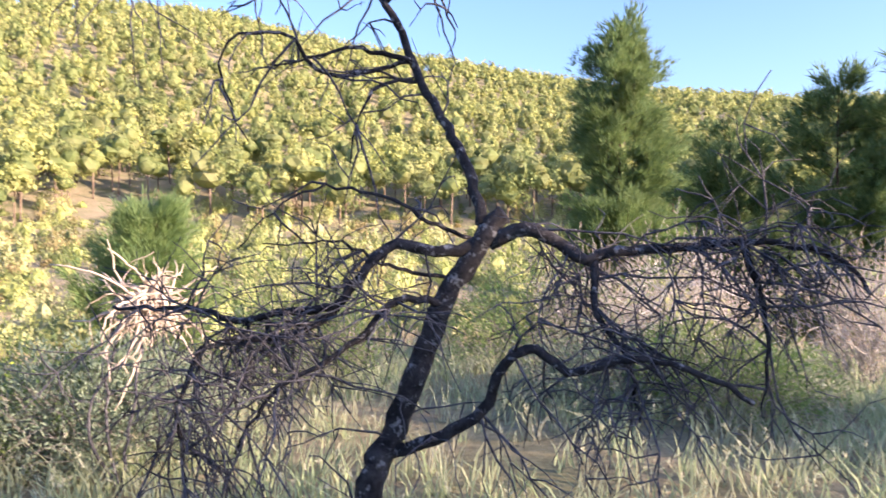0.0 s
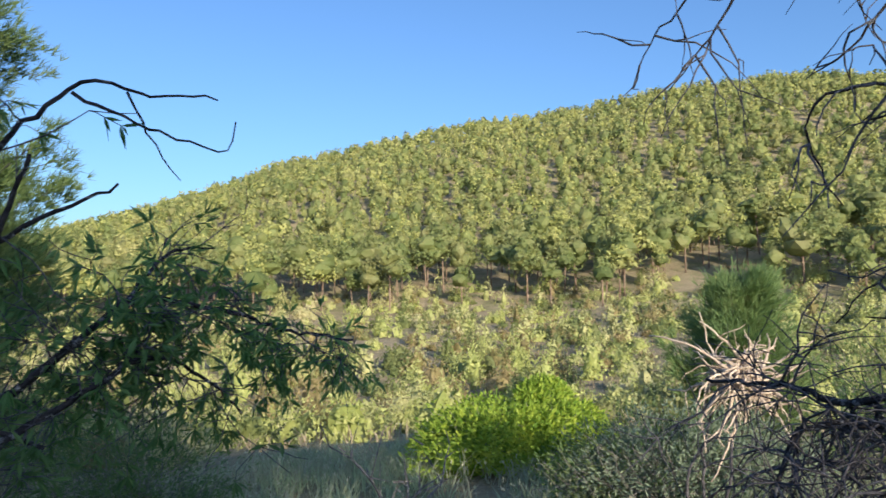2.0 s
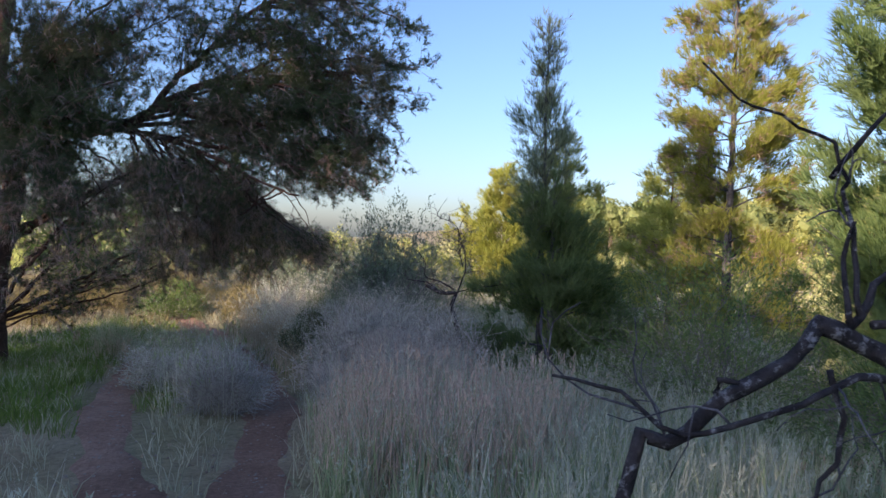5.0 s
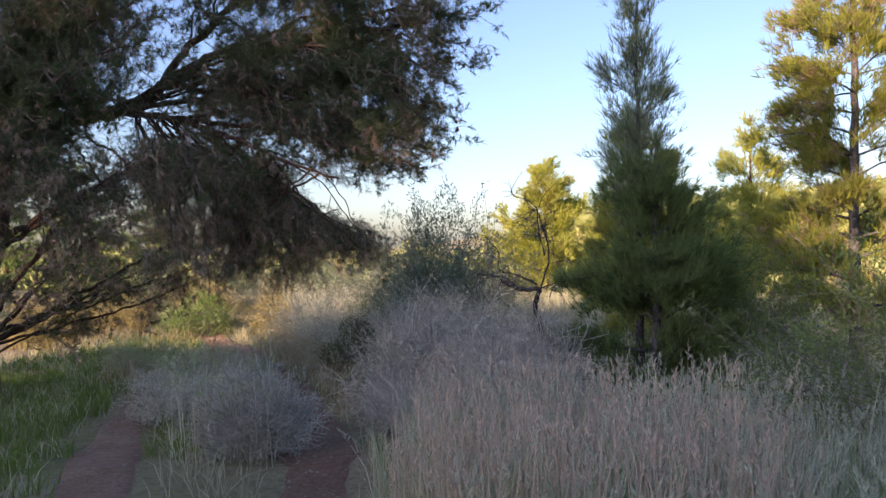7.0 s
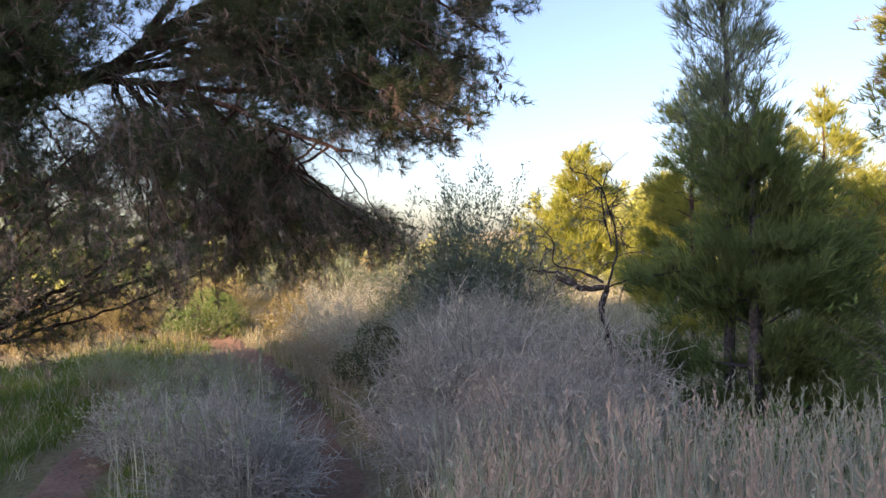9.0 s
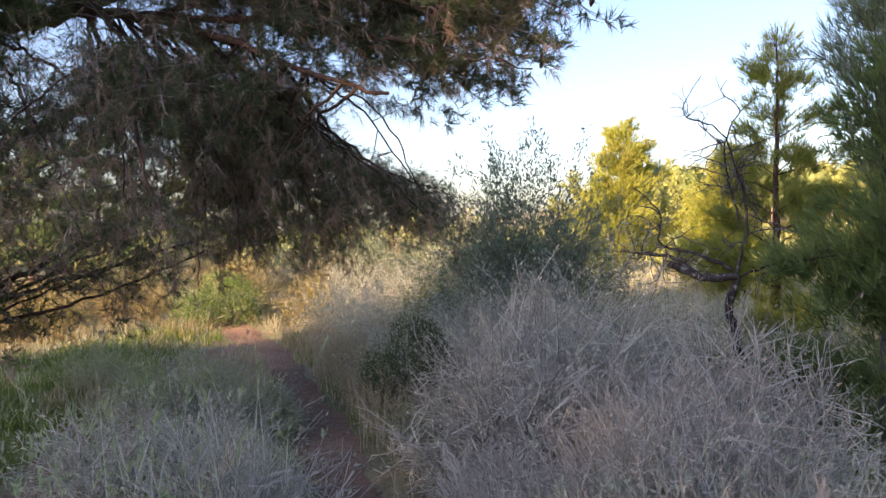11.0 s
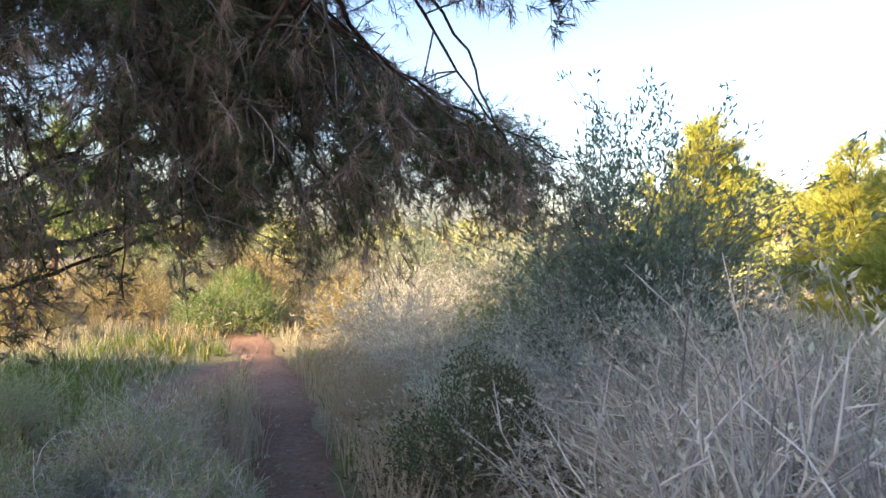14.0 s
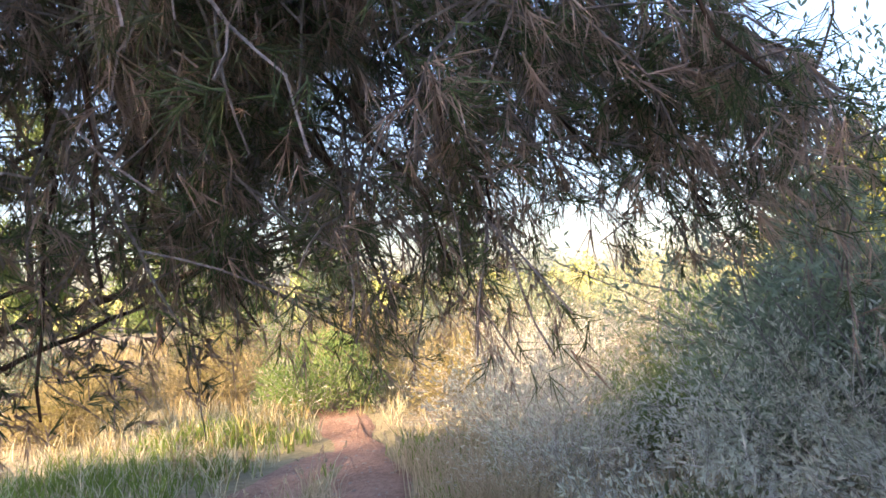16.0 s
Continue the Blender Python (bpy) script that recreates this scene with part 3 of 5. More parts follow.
def great_pine():
    rng = np.random.default_rng(77)
    foot = on_land(-9.3, -9.9)
    tree = thing("great_pine", foot, "large spreading pine with dark drooping boughs over the path", "tree")
    trunk = Soup(7)
    axis = spline([foot - [0, 0, 0.15], foot + [0.1, 0.1, 1.2], foot + [-0.1, 0.2, 2.6], foot + [0.2, 0.2, 4.2], foot + [0.1, 0.5, 6.5]], 0.15, 0.008, rng)
    trunk.tube(axis, taper(len(axis), 0.20, 0.06), 10, 0, 0.06)
    part("trunk", trunk.mesh("trunk", [M_PINE_BARK], True), tree)
    main = spline([axis[21], (-9.94, -9.62, 2.78), (-10.08, -8.54, 2.91), (-10.10, -7.80, 3.24), (-10.20, -7.19, 3.53), (-10.20, -6.54, 3.56), (-10.38, -5.67, 3.66), (-10.47, -4.73, 3.70)], 0.1, 0.01, rng)
    fork = spline([(-10.13, -8.06, 3.13), (-10.21, -7.81, 3.51), (-10.35, -7.37, 3.96), (-10.46, -6.69, 4.57), (-10.69, -5.66, 5.09)], 0.1, 0.01, rng)
    lower = spline([(-10.07, -8.57, 2.91), (-10.02, -7.74, 2.73), (-9.96, -6.96, 2.48), (-9.92, -6.12, 2.13), (-9.89, -5.58, 1.95)], 0.1, 0.01, rng)
    for line, r0, r1 in ((main, 0.10, 0.02), (fork, 0.05, 0.02), (lower, 0.045, 0.012)):
        s = Soup(8)
        s.tube(line, taper(len(line), r0, r1), 9, 0, 0.05)
        part("main_limb", s.mesh("main_limb", [M_PINE_BARK], True), tree)
    # boughs: the limb each springs from, the share along it, and its tip
    boughs = [
        (main, 0.95, (-10.53, -4.25, 3.72)), (main, 0.9, (-10.37, -4.42, 3.20)), (main, 0.8, (-10.24, -4.48, 2.68)), (main, 0.7, (-10.12, -4.54, 2.21)), (main, 0.75, (-10.25, -5.10, 3.03)),
        (main, 0.62, (-9.95, -4.75, 1.92)), (main, 0.55, (-9.96, -5.36, 2.64)), (main, 0.6, (-10.53, -5.54, 3.44)), (lower, 0.8, (-10.23, -5.17, 1.61)),
        (lower, 0.7, (-10.17, -5.37, 1.23)), (lower, 0.6, (-9.89, -5.60, 1.03)), (lower, 0.75, (-9.64, -5.71, 1.43)), (lower, 0.5, (-9.53, -6.04, 0.99)), (lower, 0.4, (-9.24, -6.30, 0.89)),
        (lower, 0.35, (-9.32, -6.03, 1.48)), (lower, 0.2, (-8.93, -6.58, 0.95)), (lower, 0.25, (-9.02, -6.33, 1.43)), (main, 0.35, (-8.79, -7.03, 1.01)), (main, 0.3, (-8.99, -7.06, 1.44)),
        (main, 0.2, (-8.61, -7.58, 1.07)), (main, 0.25, (-8.82, -7.58, 1.50)), (main, 0.12, (-8.46, -8.03, 1.18)), (main, 0.15, (-8.81, -8.26, 1.74)), (main, 0.1, (-8.15, -8.35, 1.34)),
        (main, 0.08, (-8.87, -8.69, 2.16)), (lower, 0.3, (-9.44, -6.95, 1.91)), (lower, 0.55, (-9.83, -6.40, 1.86)),
        (main, 0.5, (-10.00, -5.88, 2.98)), (main, 0.45, (-9.97, -6.61, 2.85)), (main, 0.6, (-9.87, -5.63, 2.30)), (main, 0.68, (-9.95, -5.05, 2.33)), (lower, 0.6, (-10.01, -5.51, 2.19)), (main, 0.85, (-10.21, -4.89, 3.41)), (lower, 0.45, (-9.78, -5.92, 1.21)), (lower, 0.15, (-9.19, -7.10, 1.22)), (axis, 0.6, (-9.46, -8.16, 3.24)), (axis, 0.63, (-9.20, -8.96, 3.67)),
        (main, 0.9, (-10.31, -4.28, 3.37)), (main, 0.85, (-10.10, -4.29, 2.86)), (main, 0.78, (-9.95, -4.42, 2.37)), (main, 0.66, (-9.80, -4.55, 2.01)), (main, 0.97, (-10.24, -4.47, 3.83)), (main, 0.8, (-9.98, -4.63, 2.81)),
        (fork, 0.5, (-10.07, -5.64, 4.15)), (fork, 0.9, (-10.36, -4.74, 4.44)), (fork, 0.95, (-10.44, -5.15, 5.25)), (fork, 0.7, (-9.75, -5.98, 4.88)), (fork, 0.4, (-9.74, -6.65, 4.23)), (fork, 0.98, (-10.93, -4.29, 4.35)),
        (axis, 0.62, (-9.58, -7.81, 3.77)), (axis, 0.6, (-9.19, -8.34, 3.48)), (axis, 0.66, (-8.93, -8.50, 4.00)), (axis, 0.7, (-9.56, -7.86, 4.44)), (axis, 0.75, (-9.03, -8.17, 4.68)), (axis, 0.55, (-8.77, -9.01, 3.03)), (axis, 0.85, (-10.08, -7.53, 5.43)), (axis, 0.9, (-9.98, -9.11, 6.19)),
        (lower, 0.95, (-11.15, -5.78, 1.24)), (lower, 0.9, (-10.83, -6.39, 1.00)), (lower, 0.95, (-11.59, -5.67, 1.32)), (lower, 0.7, (-10.83, -6.73, 0.89)), (lower, 0.5, (-10.77, -7.15, 0.76)), (lower, 0.85, (-11.56, -6.04, 1.05)), (lower, 0.4, (-10.19, -6.95, 0.90)),
        (fork, 0.9, (-10.51, -5.00, 4.46)), (fork, 0.7, (-10.30, -5.74, 4.12)), (fork, 0.6, (-10.11, -6.41, 4.25)), (fork, 0.3, (-9.88, -7.22, 3.83)), (axis, 0.7, (-9.84, -8.12, 4.17)), (axis, 0.66, (-9.46, -8.71, 3.70)), (axis, 0.7, (-9.29, -9.33, 4.22)), (fork, 0.95, (-10.43, -4.53, 3.73)), (fork, 0.5, (-9.83, -6.65, 3.50)), (fork, 0.8, (-10.20, -5.34, 3.62)), (axis, 0.75, (-10.04, -7.45, 4.59)),
        (axis, 0.6, (-9.25, -7.97, 3.40)), (axis, 0.62, (-9.60, -7.47, 4.08)), (axis, 0.55, (-8.88, -8.52, 3.12)), (axis, 0.6, (-8.72, -9.09, 3.46)), (axis, 0.66, (-9.19, -8.21, 4.14)), (axis, 0.5, (-8.64, -8.62, 2.65)), (main, 0.2, (-9.18, -7.80, 2.83)), (axis, 0.45, (-8.39, -8.74, 2.19)), (axis, 0.6, (-9.37, -7.54, 3.49)), (axis, 0.64, (-8.99, -8.55, 3.80)), (axis, 0.7, (-9.42, -8.15, 4.51)), (axis, 0.7, (-9.59, -7.57, 4.61)), (axis, 0.65, (-8.89, -9.29, 4.25)),
        (lower, 0.3, (-9.96, -7.13, 1.02)), (lower, 0.25, (-9.98, -7.59, 0.69)), (lower, 0.35, (-10.30, -7.46, 0.56)), (lower, 0.6, (-10.81, -6.79, 1.13)), (lower, 0.2, (-9.72, -7.32, 1.22)), (lower, 0.8, (-11.09, -6.21, 1.15)), (lower, 0.3, (-10.14, -6.90, 1.27)),
        (axis, 0.3, (-11.0, -7.6, 1.7)), (axis, 0.28, (-11.6, -7.6, 1.2)), (axis, 0.25, (-11.2, -8.4, 0.9)), (axis, 0.3, (-12.4, -8.2, 1.5)), (axis, 0.27, (-10.4, -8.3, 1.2)), (axis, 0.3, (-10.0, -8.0, 1.7)),
        (axis, 0.4, (-11.8, -7.9, 2.6)), (axis, 0.33, (-13.0, -7.4, 1.4)), (axis, 0.42, (-12.4, -7.2, 3.0)), (axis, 0.36, (-9.4, -7.8, 2.2)), (axis, 0.3, (-9.0, -8.2, 1.3)),
        (axis, 0.5, (-7.4, -9.3, 3.0)), (axis, 0.65, (-7.6, -10.8, 4.4)), (axis, 0.8, (-10.2, -11.8, 5.0)), (axis, 0.6, (-11.8, -11.0, 3.6)), (axis, 0.45, (-11.6, -9.6, 2.2)),
    ]
    for tip in ((-10.70, -4.65, 2.22), (-10.50, -5.00, 2.15), (-10.70, -5.40, 2.20), (-10.30, -5.30, 2.32), (-10.90, -5.00, 2.38), (-10.50, -4.80, 2.52), (-10.40, -5.70, 2.30), (-10.60, -6.10, 2.36), (-10.85, -4.85, 2.75), (-10.6, -5.2, 2.9)):
        boughs.insert(0, (main, rng.uniform(0.75, 1.15), tip))
    for _ in range(20):
        bx = rng.uniform(-12.0, -10.4)
        boughs.insert(0, (lower, rng.uniform(0.25, 2.1), (bx, rng.uniform(-8.2, -5.55 + 0.42 * (bx + 10.9)), rng.uniform(0.8, 1.55))))
    for k, (stem, share, tip) in enumerate(boughs):
        wood, green, brown = Soup(200 + k), Soup(300 + k), Soup(400 + k)
        a, b = stem[int(share * (0.45 if tip[2] < 2.3 else 0.75) * (len(stem) - 1))], np.array(tip)
        mid = a * 0.45 + b * 0.55 + np.array([0, 0, 0.10 if tip[2] < 1.6 else 0.2]) + rng.normal(size=3) * 0.12
        line = spline([a, mid, b], 0.1, 0.012, rng)
        ln = np.linalg.norm(b - a)
        wood.tube(line, taper(len(line), (0.006 + 0.004 * ln) if tip[2] < 1.6 else 0.010 + 0.008 * ln, 0.004), 6, 0, 0.05)
        tw = twigs_along(rng, line, 15, 0.62, 0.006, 1, 0.05, 0.6, 0.16, 0.2)
        fine = Soup(700 + k)
        tw = [w for w in tw if clear_of_walk(w[0]) and not in_gap(w[0])]
        if not clear_of_walk(line[-5:]) or len(tw) < 6:
            continue
        for q, rad in tw:
            fine.tube(q, taper(len(q), rad * 0.9, 0.0026), 3)
        low = tip[2] < 1.45
        pts = np.concatenate([q[-3 if low else -2:] for q, _ in tw] + [line[-4:]])
        far = k >= len(boughs) - 16
        nt = int((190 if low else 175) + 120 * ln) if not far else 220
        pts = pts[rng.integers(len(pts), size=nt)] + rng.normal(size=(nt, 3)) * (0.022 if low else 0.02)
        per = (12 if low else 17) if not far else 9
        ax = (b - a) / ln
        dry = rng.random(nt) < (0.42 if low else (0.08 if tip[2] > 2.4 else 0.2))
        d0 = ax * 0.5 + rng.normal(size=(nt, 3)) * 0.55 + ([0, 0, -0.1] if low else [0, 0, 0.3])
        d0[dry] = ax * 0.45 + rng.normal(size=(int(dry.sum()), 3)) * 0.45 + [0, 0, -0.45]
        base = np.repeat(pts, per, 0)
        d0 /= np.linalg.norm(d0, axis=1, keepdims=True)
        d = np.repeat(d0, per, 0) + rng.normal(size=(nt * per, 3)) * np.repeat(np.where(dry, 0.36, 0.5), per)[:, None]
        base = base + np.repeat(d0, per, 0) * rng.uniform(0, 0.07, (nt * per, 1))
        d /= np.linalg.norm(d, axis=1, keepdims=True)
        tipn = base + d * rng.uniform(0.055, 0.10, (nt * per, 1))
        dead = np.repeat(dry, per)
        green.blades(base[~dead], tipn[~dead], (0.0034 if low else 0.0055) if not far else 0.009)
        bough = part("bough", wood.mesh("bough", [M_PINE_BARK], True), tree)
        part("twigs", fine.mesh("twigs", [M_PINE_TWIG]), bough)
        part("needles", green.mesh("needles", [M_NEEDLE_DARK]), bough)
        brown.blades(base[dead], tipn[dead] - [0, 0, 0.02], 0.0034 if not far else 0.009)
        part("dry_needles", brown.mesh("dry_needles", [M_NEEDLE_DRY]), bough, "brown hanging dry needles")
        for _ in range(0 if low or math.hypot(tip[0] + 9.6, tip[1] + 5.7) < 1.2 else 4):
            q = tw[rng.integers(len(tw))][0]
            p = q[rng.integers(1, len(q))]
            c = Soup(500 + k)
            n = 8
            prof = 0.016 * np.sin(np.linspace(0.25, math.pi - 0.12, n)) ** 0.8
            c.tube(p + np.outer(np.linspace(0, 0.052, n), np.array([rng.normal() * 0.3, rng.normal() * 0.3, -1])), prof, 8, 0, 0.14)
            part("pine_cone", c.mesh("pine_cone", [M_CONE]), bough)


great_pine()


# ---- dead and living almond trees ----
def limb_tree(name, label, foot, limbs, wood_mat, seed, twig=(8, 0.4, 0.006, 1, 0.05), leaves=None, category="tree"):
    """A tree from a few main limbs, each (radius at foot, radius at tip, key points, twig count); twigs grow on them."""
    rng = np.random.default_rng(seed)
    tree = thing(name, foot, label, category)
    for k, (r0, r1, keys, count) in enumerate(limbs):
        s = Soup(seed + k)
        line = spline(keys, 0.035, 0.004, rng)
        s.tube(line, taper(len(line), r0, r1), 8 if r0 > 0.02 else 6, 0, 0.07)
        ob = part("trunk" if k == 0 else "limb", s.mesh("limb", [wood_mat], True), tree)
        if not count:
            continue
        tw = twigs_along(rng, line, count, twig[1], twig[2], twig[3], twig[4], 0.75, 0.28, 0.12)
        s = Soup(seed + 50 + k)
        for q, rad in tw:
            s.tube(q, taper(len(q), rad, max(0.0012, rad * 0.35)), 4)
        part("twigs", s.mesh("twigs", [M_TWIG], True), ob)
        if leaves:
            mat, share, ll, lw = leaves
            g = Soup(seed + 90 + k)
            base, tip = [], []
            for q, rad in tw:
                if rng.random() > share:
                    continue
                m = rng.integers(6, 13)
                end = q[-1]
                t = q[-1] - q[-2]
                t = t / (np.linalg.norm(t) + 1e-9)
                for _ in range(m):
                    p = q[rng.integers(2, len(q))] if rng.random() < 0.55 else end
                    d = t * 0.7 + rng.normal(size=3) * 0.55 + [0, 0, -0.35]
                    d /= np.linalg.norm(d)
                    base.append(p)
                    tip.append(p + d * ll * rng.uniform(0.6, 1.15))
            if base:
                g.leaves(base, tip, lw)
                part("leaves", g.mesh("leaves", [mat]), ob, "narrow pointed green leaves")
    return tree


D0 = on_land(-0.3, 2.15)
limb_tree("dead_almond_tree", "dead almond tree with black bark and drooping tangled twigs", D0, [
    (0.0510, 0.0350, [D0 - [0, 0, 0.1], (-0.37, 2.16, 0.65), (-0.29, 2.22, 0.88), (-0.21, 2.22, 1.10), (-0.12, 2.23, 1.32), (-0.01, 2.23, 1.49), (0.06, 2.23, 1.59)], 3),
    (0.0204, 0.0049, [(-0.01, 2.23, 1.55), (-0.05, 2.29, 1.74), (-0.14, 2.34, 1.92), (-0.23, 2.40, 2.10), (-0.33, 2.46, 2.33), (-0.53, 2.52, 2.53), (-0.70, 2.53, 2.63), (-0.96, 2.51, 2.79), (-1.27, 2.49, 2.87)], 9),
    (0.0258, 0.0056, [(0.02, 2.23, 1.49), (0.13, 2.18, 1.54), (0.24, 2.17, 1.49), (0.32, 2.12, 1.44), (0.42, 2.12, 1.47), (0.62, 2.11, 1.48), (0.79, 2.01, 1.50), (0.99, 1.90, 1.46), (1.06, 1.85, 1.36)], 26),
    (0.0231, 0.0070, [(-0.31, 2.21, 0.80), (-0.16, 2.11, 0.87), (-0.02, 2.06, 0.97), (0.04, 2.01, 1.12), (0.14, 2.01, 1.18), (0.23, 1.96, 1.11), (0.40, 1.91, 1.16), (0.58, 1.85, 1.13), (0.72, 1.80, 1.05)], 14),
    (0.0204, 0.0056, [(-0.01, 2.23, 1.49), (-0.16, 2.18, 1.46), (-0.29, 2.18, 1.49), (-0.40, 2.13, 1.39), (-0.48, 2.13, 1.29), (-0.65, 2.19, 1.27), (-0.79, 2.24, 1.23), (-1.01, 2.35, 1.26), (-1.31, 2.45, 1.25)], 26),
    (0.0150, 0.0042, [(-0.47, 2.13, 1.29), (-0.60, 2.08, 1.21), (-0.80, 2.04, 1.20), (-0.89, 2.04, 1.14), (-0.92, 1.98, 0.98), (-0.88, 1.93, 0.81)], 26),
    (0.0150, 0.0042, [(-0.12, 2.22, 1.29), (-0.29, 2.13, 1.31), (-0.37, 2.03, 1.22), (-0.52, 1.98, 1.13), (-0.64, 1.93, 1.06), (-0.74, 1.93, 0.89)], 14),
    (0.0150, 0.0042, [(0.34, 2.12, 1.44), (0.34, 2.06, 1.27), (0.42, 2.01, 1.14), (0.45, 2.00, 0.95)], 18),
    (0.0122, 0.0035, [(0.76, 2.01, 1.50), (0.81, 2.00, 1.34), (0.84, 2.00, 1.17), (0.82, 1.99, 0.97)], 14),
    (0.0102, 0.0028, [(-0.24, 2.35, 2.11), (-0.41, 2.31, 2.14), (-0.57, 2.26, 2.10), (-0.70, 2.26, 2.07)], 4),
    (0.0093, 0.0021, [(-0.20, 2.41, 2.06), (-0.35, 2.33, 2.02), (-0.41, 2.27, 1.92), (-0.45, 2.27, 1.75)], 3),
    (0.0093, 0.0021, [(-0.24, 2.40, 2.12), (-0.52, 2.29, 2.05), (-0.62, 2.21, 2.15), (-0.74, 2.18, 2.16), (-0.84, 2.16, 2.09), (-0.82, 2.18, 1.93), (-0.76, 2.20, 1.81)], 5),
    (0.0076, 0.0021, [(-0.59, 2.50, 2.55), (-0.66, 2.39, 2.45), (-0.76, 2.38, 2.34), (-0.87, 2.35, 2.26)], 4),
    (0.0070, 0.0020, [(-1.09, 2.50, 2.83), (-1.16, 2.47, 2.65), (-1.25, 2.41, 2.48), (-1.38, 2.39, 2.33)], 5),
    (0.0060, 0.0018, [(-1.27, 2.49, 2.87), (-1.33, 2.44, 2.67), (-1.46, 2.41, 2.54), (-1.53, 2.40, 2.39)], 5),
    (0.0093, 0.0021, [(-0.33, 2.47, 2.35), (-0.27, 2.38, 2.39), (-0.17, 2.40, 2.37), (-0.08, 2.43, 2.25)], 4),
    (0.0093, 0.0021, [(0.02, 2.39, 1.48), (-0.18, 2.24, 1.56), (-0.30, 2.21, 1.63), (-0.51, 2.16, 1.67), (-0.67, 2.13, 1.59), (-0.78, 2.11, 1.47)], 4),
    (0.0085, 0.0021, [(-0.13, 2.36, 1.37), (-0.34, 2.21, 1.42), (-0.46, 2.18, 1.49), (-0.71, 2.12, 1.49)], 4),
], M_DARK_BARK, 100, (0, 0.5, 0.0048, 1, 0.14))

A0 = on_land((-2.92, 0.25, 0.75)[0], (-2.92, 0.25, 0.75)[1])
limb_tree("almond_tree", "small almond tree with dark crooked limbs and narrow green leaves", A0, [
    (0.0390, 0.0176, [A0 - [0, 0, 0.1], (-2.87, 0.24, 0.76), (-2.80, 0.30, 0.94), (-2.81, 0.24, 1.17), (-2.81, 0.21, 1.36), (-2.82, 0.15, 1.57)], 3),
    (0.0133, 0.0032, [(-2.82, 0.15, 1.57), (-2.90, 0.02, 1.69), (-2.96, -0.04, 1.87), (-2.98, -0.17, 2.04), (-3.06, -0.27, 2.18), (-3.14, -0.42, 2.32)], 16),
    (0.0164, 0.0064, [(-2.82, 0.15, 1.57), (-2.74, 0.26, 1.59), (-2.66, 0.39, 1.63), (-2.58, 0.48, 1.73), (-2.52, 0.51, 1.85), (-2.46, 0.54, 1.99)], 5),
    (0.0094, 0.0040, [(-2.58, 0.49, 1.74), (-2.50, 0.58, 1.81), (-2.43, 0.68, 1.87), (-2.36, 0.76, 1.91)], 0),
    (0.0117, 0.0032, [(-2.71, 0.39, 1.63), (-2.64, 0.43, 1.86), (-2.58, 0.46, 1.97), (-2.51, 0.54, 2.09), (-2.43, 0.63, 2.19), (-2.37, 0.69, 2.23), (-2.34, 0.81, 2.20), (-2.28, 1.04, 2.22)], 3),
    (0.0062, 0.0024, [(-2.43, 0.64, 2.19), (-2.35, 0.76, 2.12), (-2.32, 0.91, 2.08), (-2.28, 1.07, 2.05), (-2.27, 1.09, 2.14)], 0),
    (0.0047, 0.0016, [(-2.35, 0.77, 2.20), (-2.34, 0.81, 2.11), (-2.32, 0.93, 1.94)], 0),
    (0.0172, 0.0048, [(-2.81, 0.23, 1.17), (-2.76, 0.42, 1.20), (-2.72, 0.59, 1.29), (-2.68, 0.75, 1.43), (-2.64, 0.91, 1.57), (-2.61, 1.05, 1.57), (-2.56, 1.26, 1.52), (-2.51, 1.48, 1.45), (-2.27, 1.59, 1.42)], 30),
    (0.0172, 0.0064, [(-2.76, 0.02, 0.92), (-2.75, 0.05, 1.05), (-2.73, 0.14, 1.18), (-2.69, 0.29, 1.23), (-2.65, 0.47, 1.21), (-2.61, 0.65, 1.13)], 8),
    (0.0156, 0.0048, [(-2.81, 0.25, 0.78), (-2.72, 0.41, 0.93), (-2.65, 0.49, 1.11), (-2.59, 0.70, 1.26), (-2.53, 0.94, 1.38), (-2.50, 1.10, 1.31), (-2.47, 1.25, 1.17)], 22),
    (0.0094, 0.0032, [(-2.90, 0.02, 1.69), (-2.89, -0.16, 1.70), (-2.93, -0.35, 1.85), (-2.95, -0.43, 1.79), (-2.95, -0.42, 1.60)], 5),
    (0.0078, 0.0024, [(-2.96, -0.05, 1.87), (-2.92, 0.10, 2.02), (-2.88, 0.28, 2.07), (-2.84, 0.43, 2.12)], 9),
    (0.0094, 0.0032, [(-2.64, 0.90, 1.56), (-2.71, 1.03, 1.69), (-2.78, 1.18, 1.77), (-2.84, 1.35, 1.78)], 8),
    (0.0062, 0.0024, [(-2.98, -0.17, 2.04), (-2.93, -0.40, 2.09), (-2.92, -0.55, 2.02), (-2.90, -0.69, 2.01)], 4),
], M_DARK_BARK, 200, (0, 0.40, 0.003, 1, 0.08), (M_ALMOND, 0.6, 0.075, 0.014))

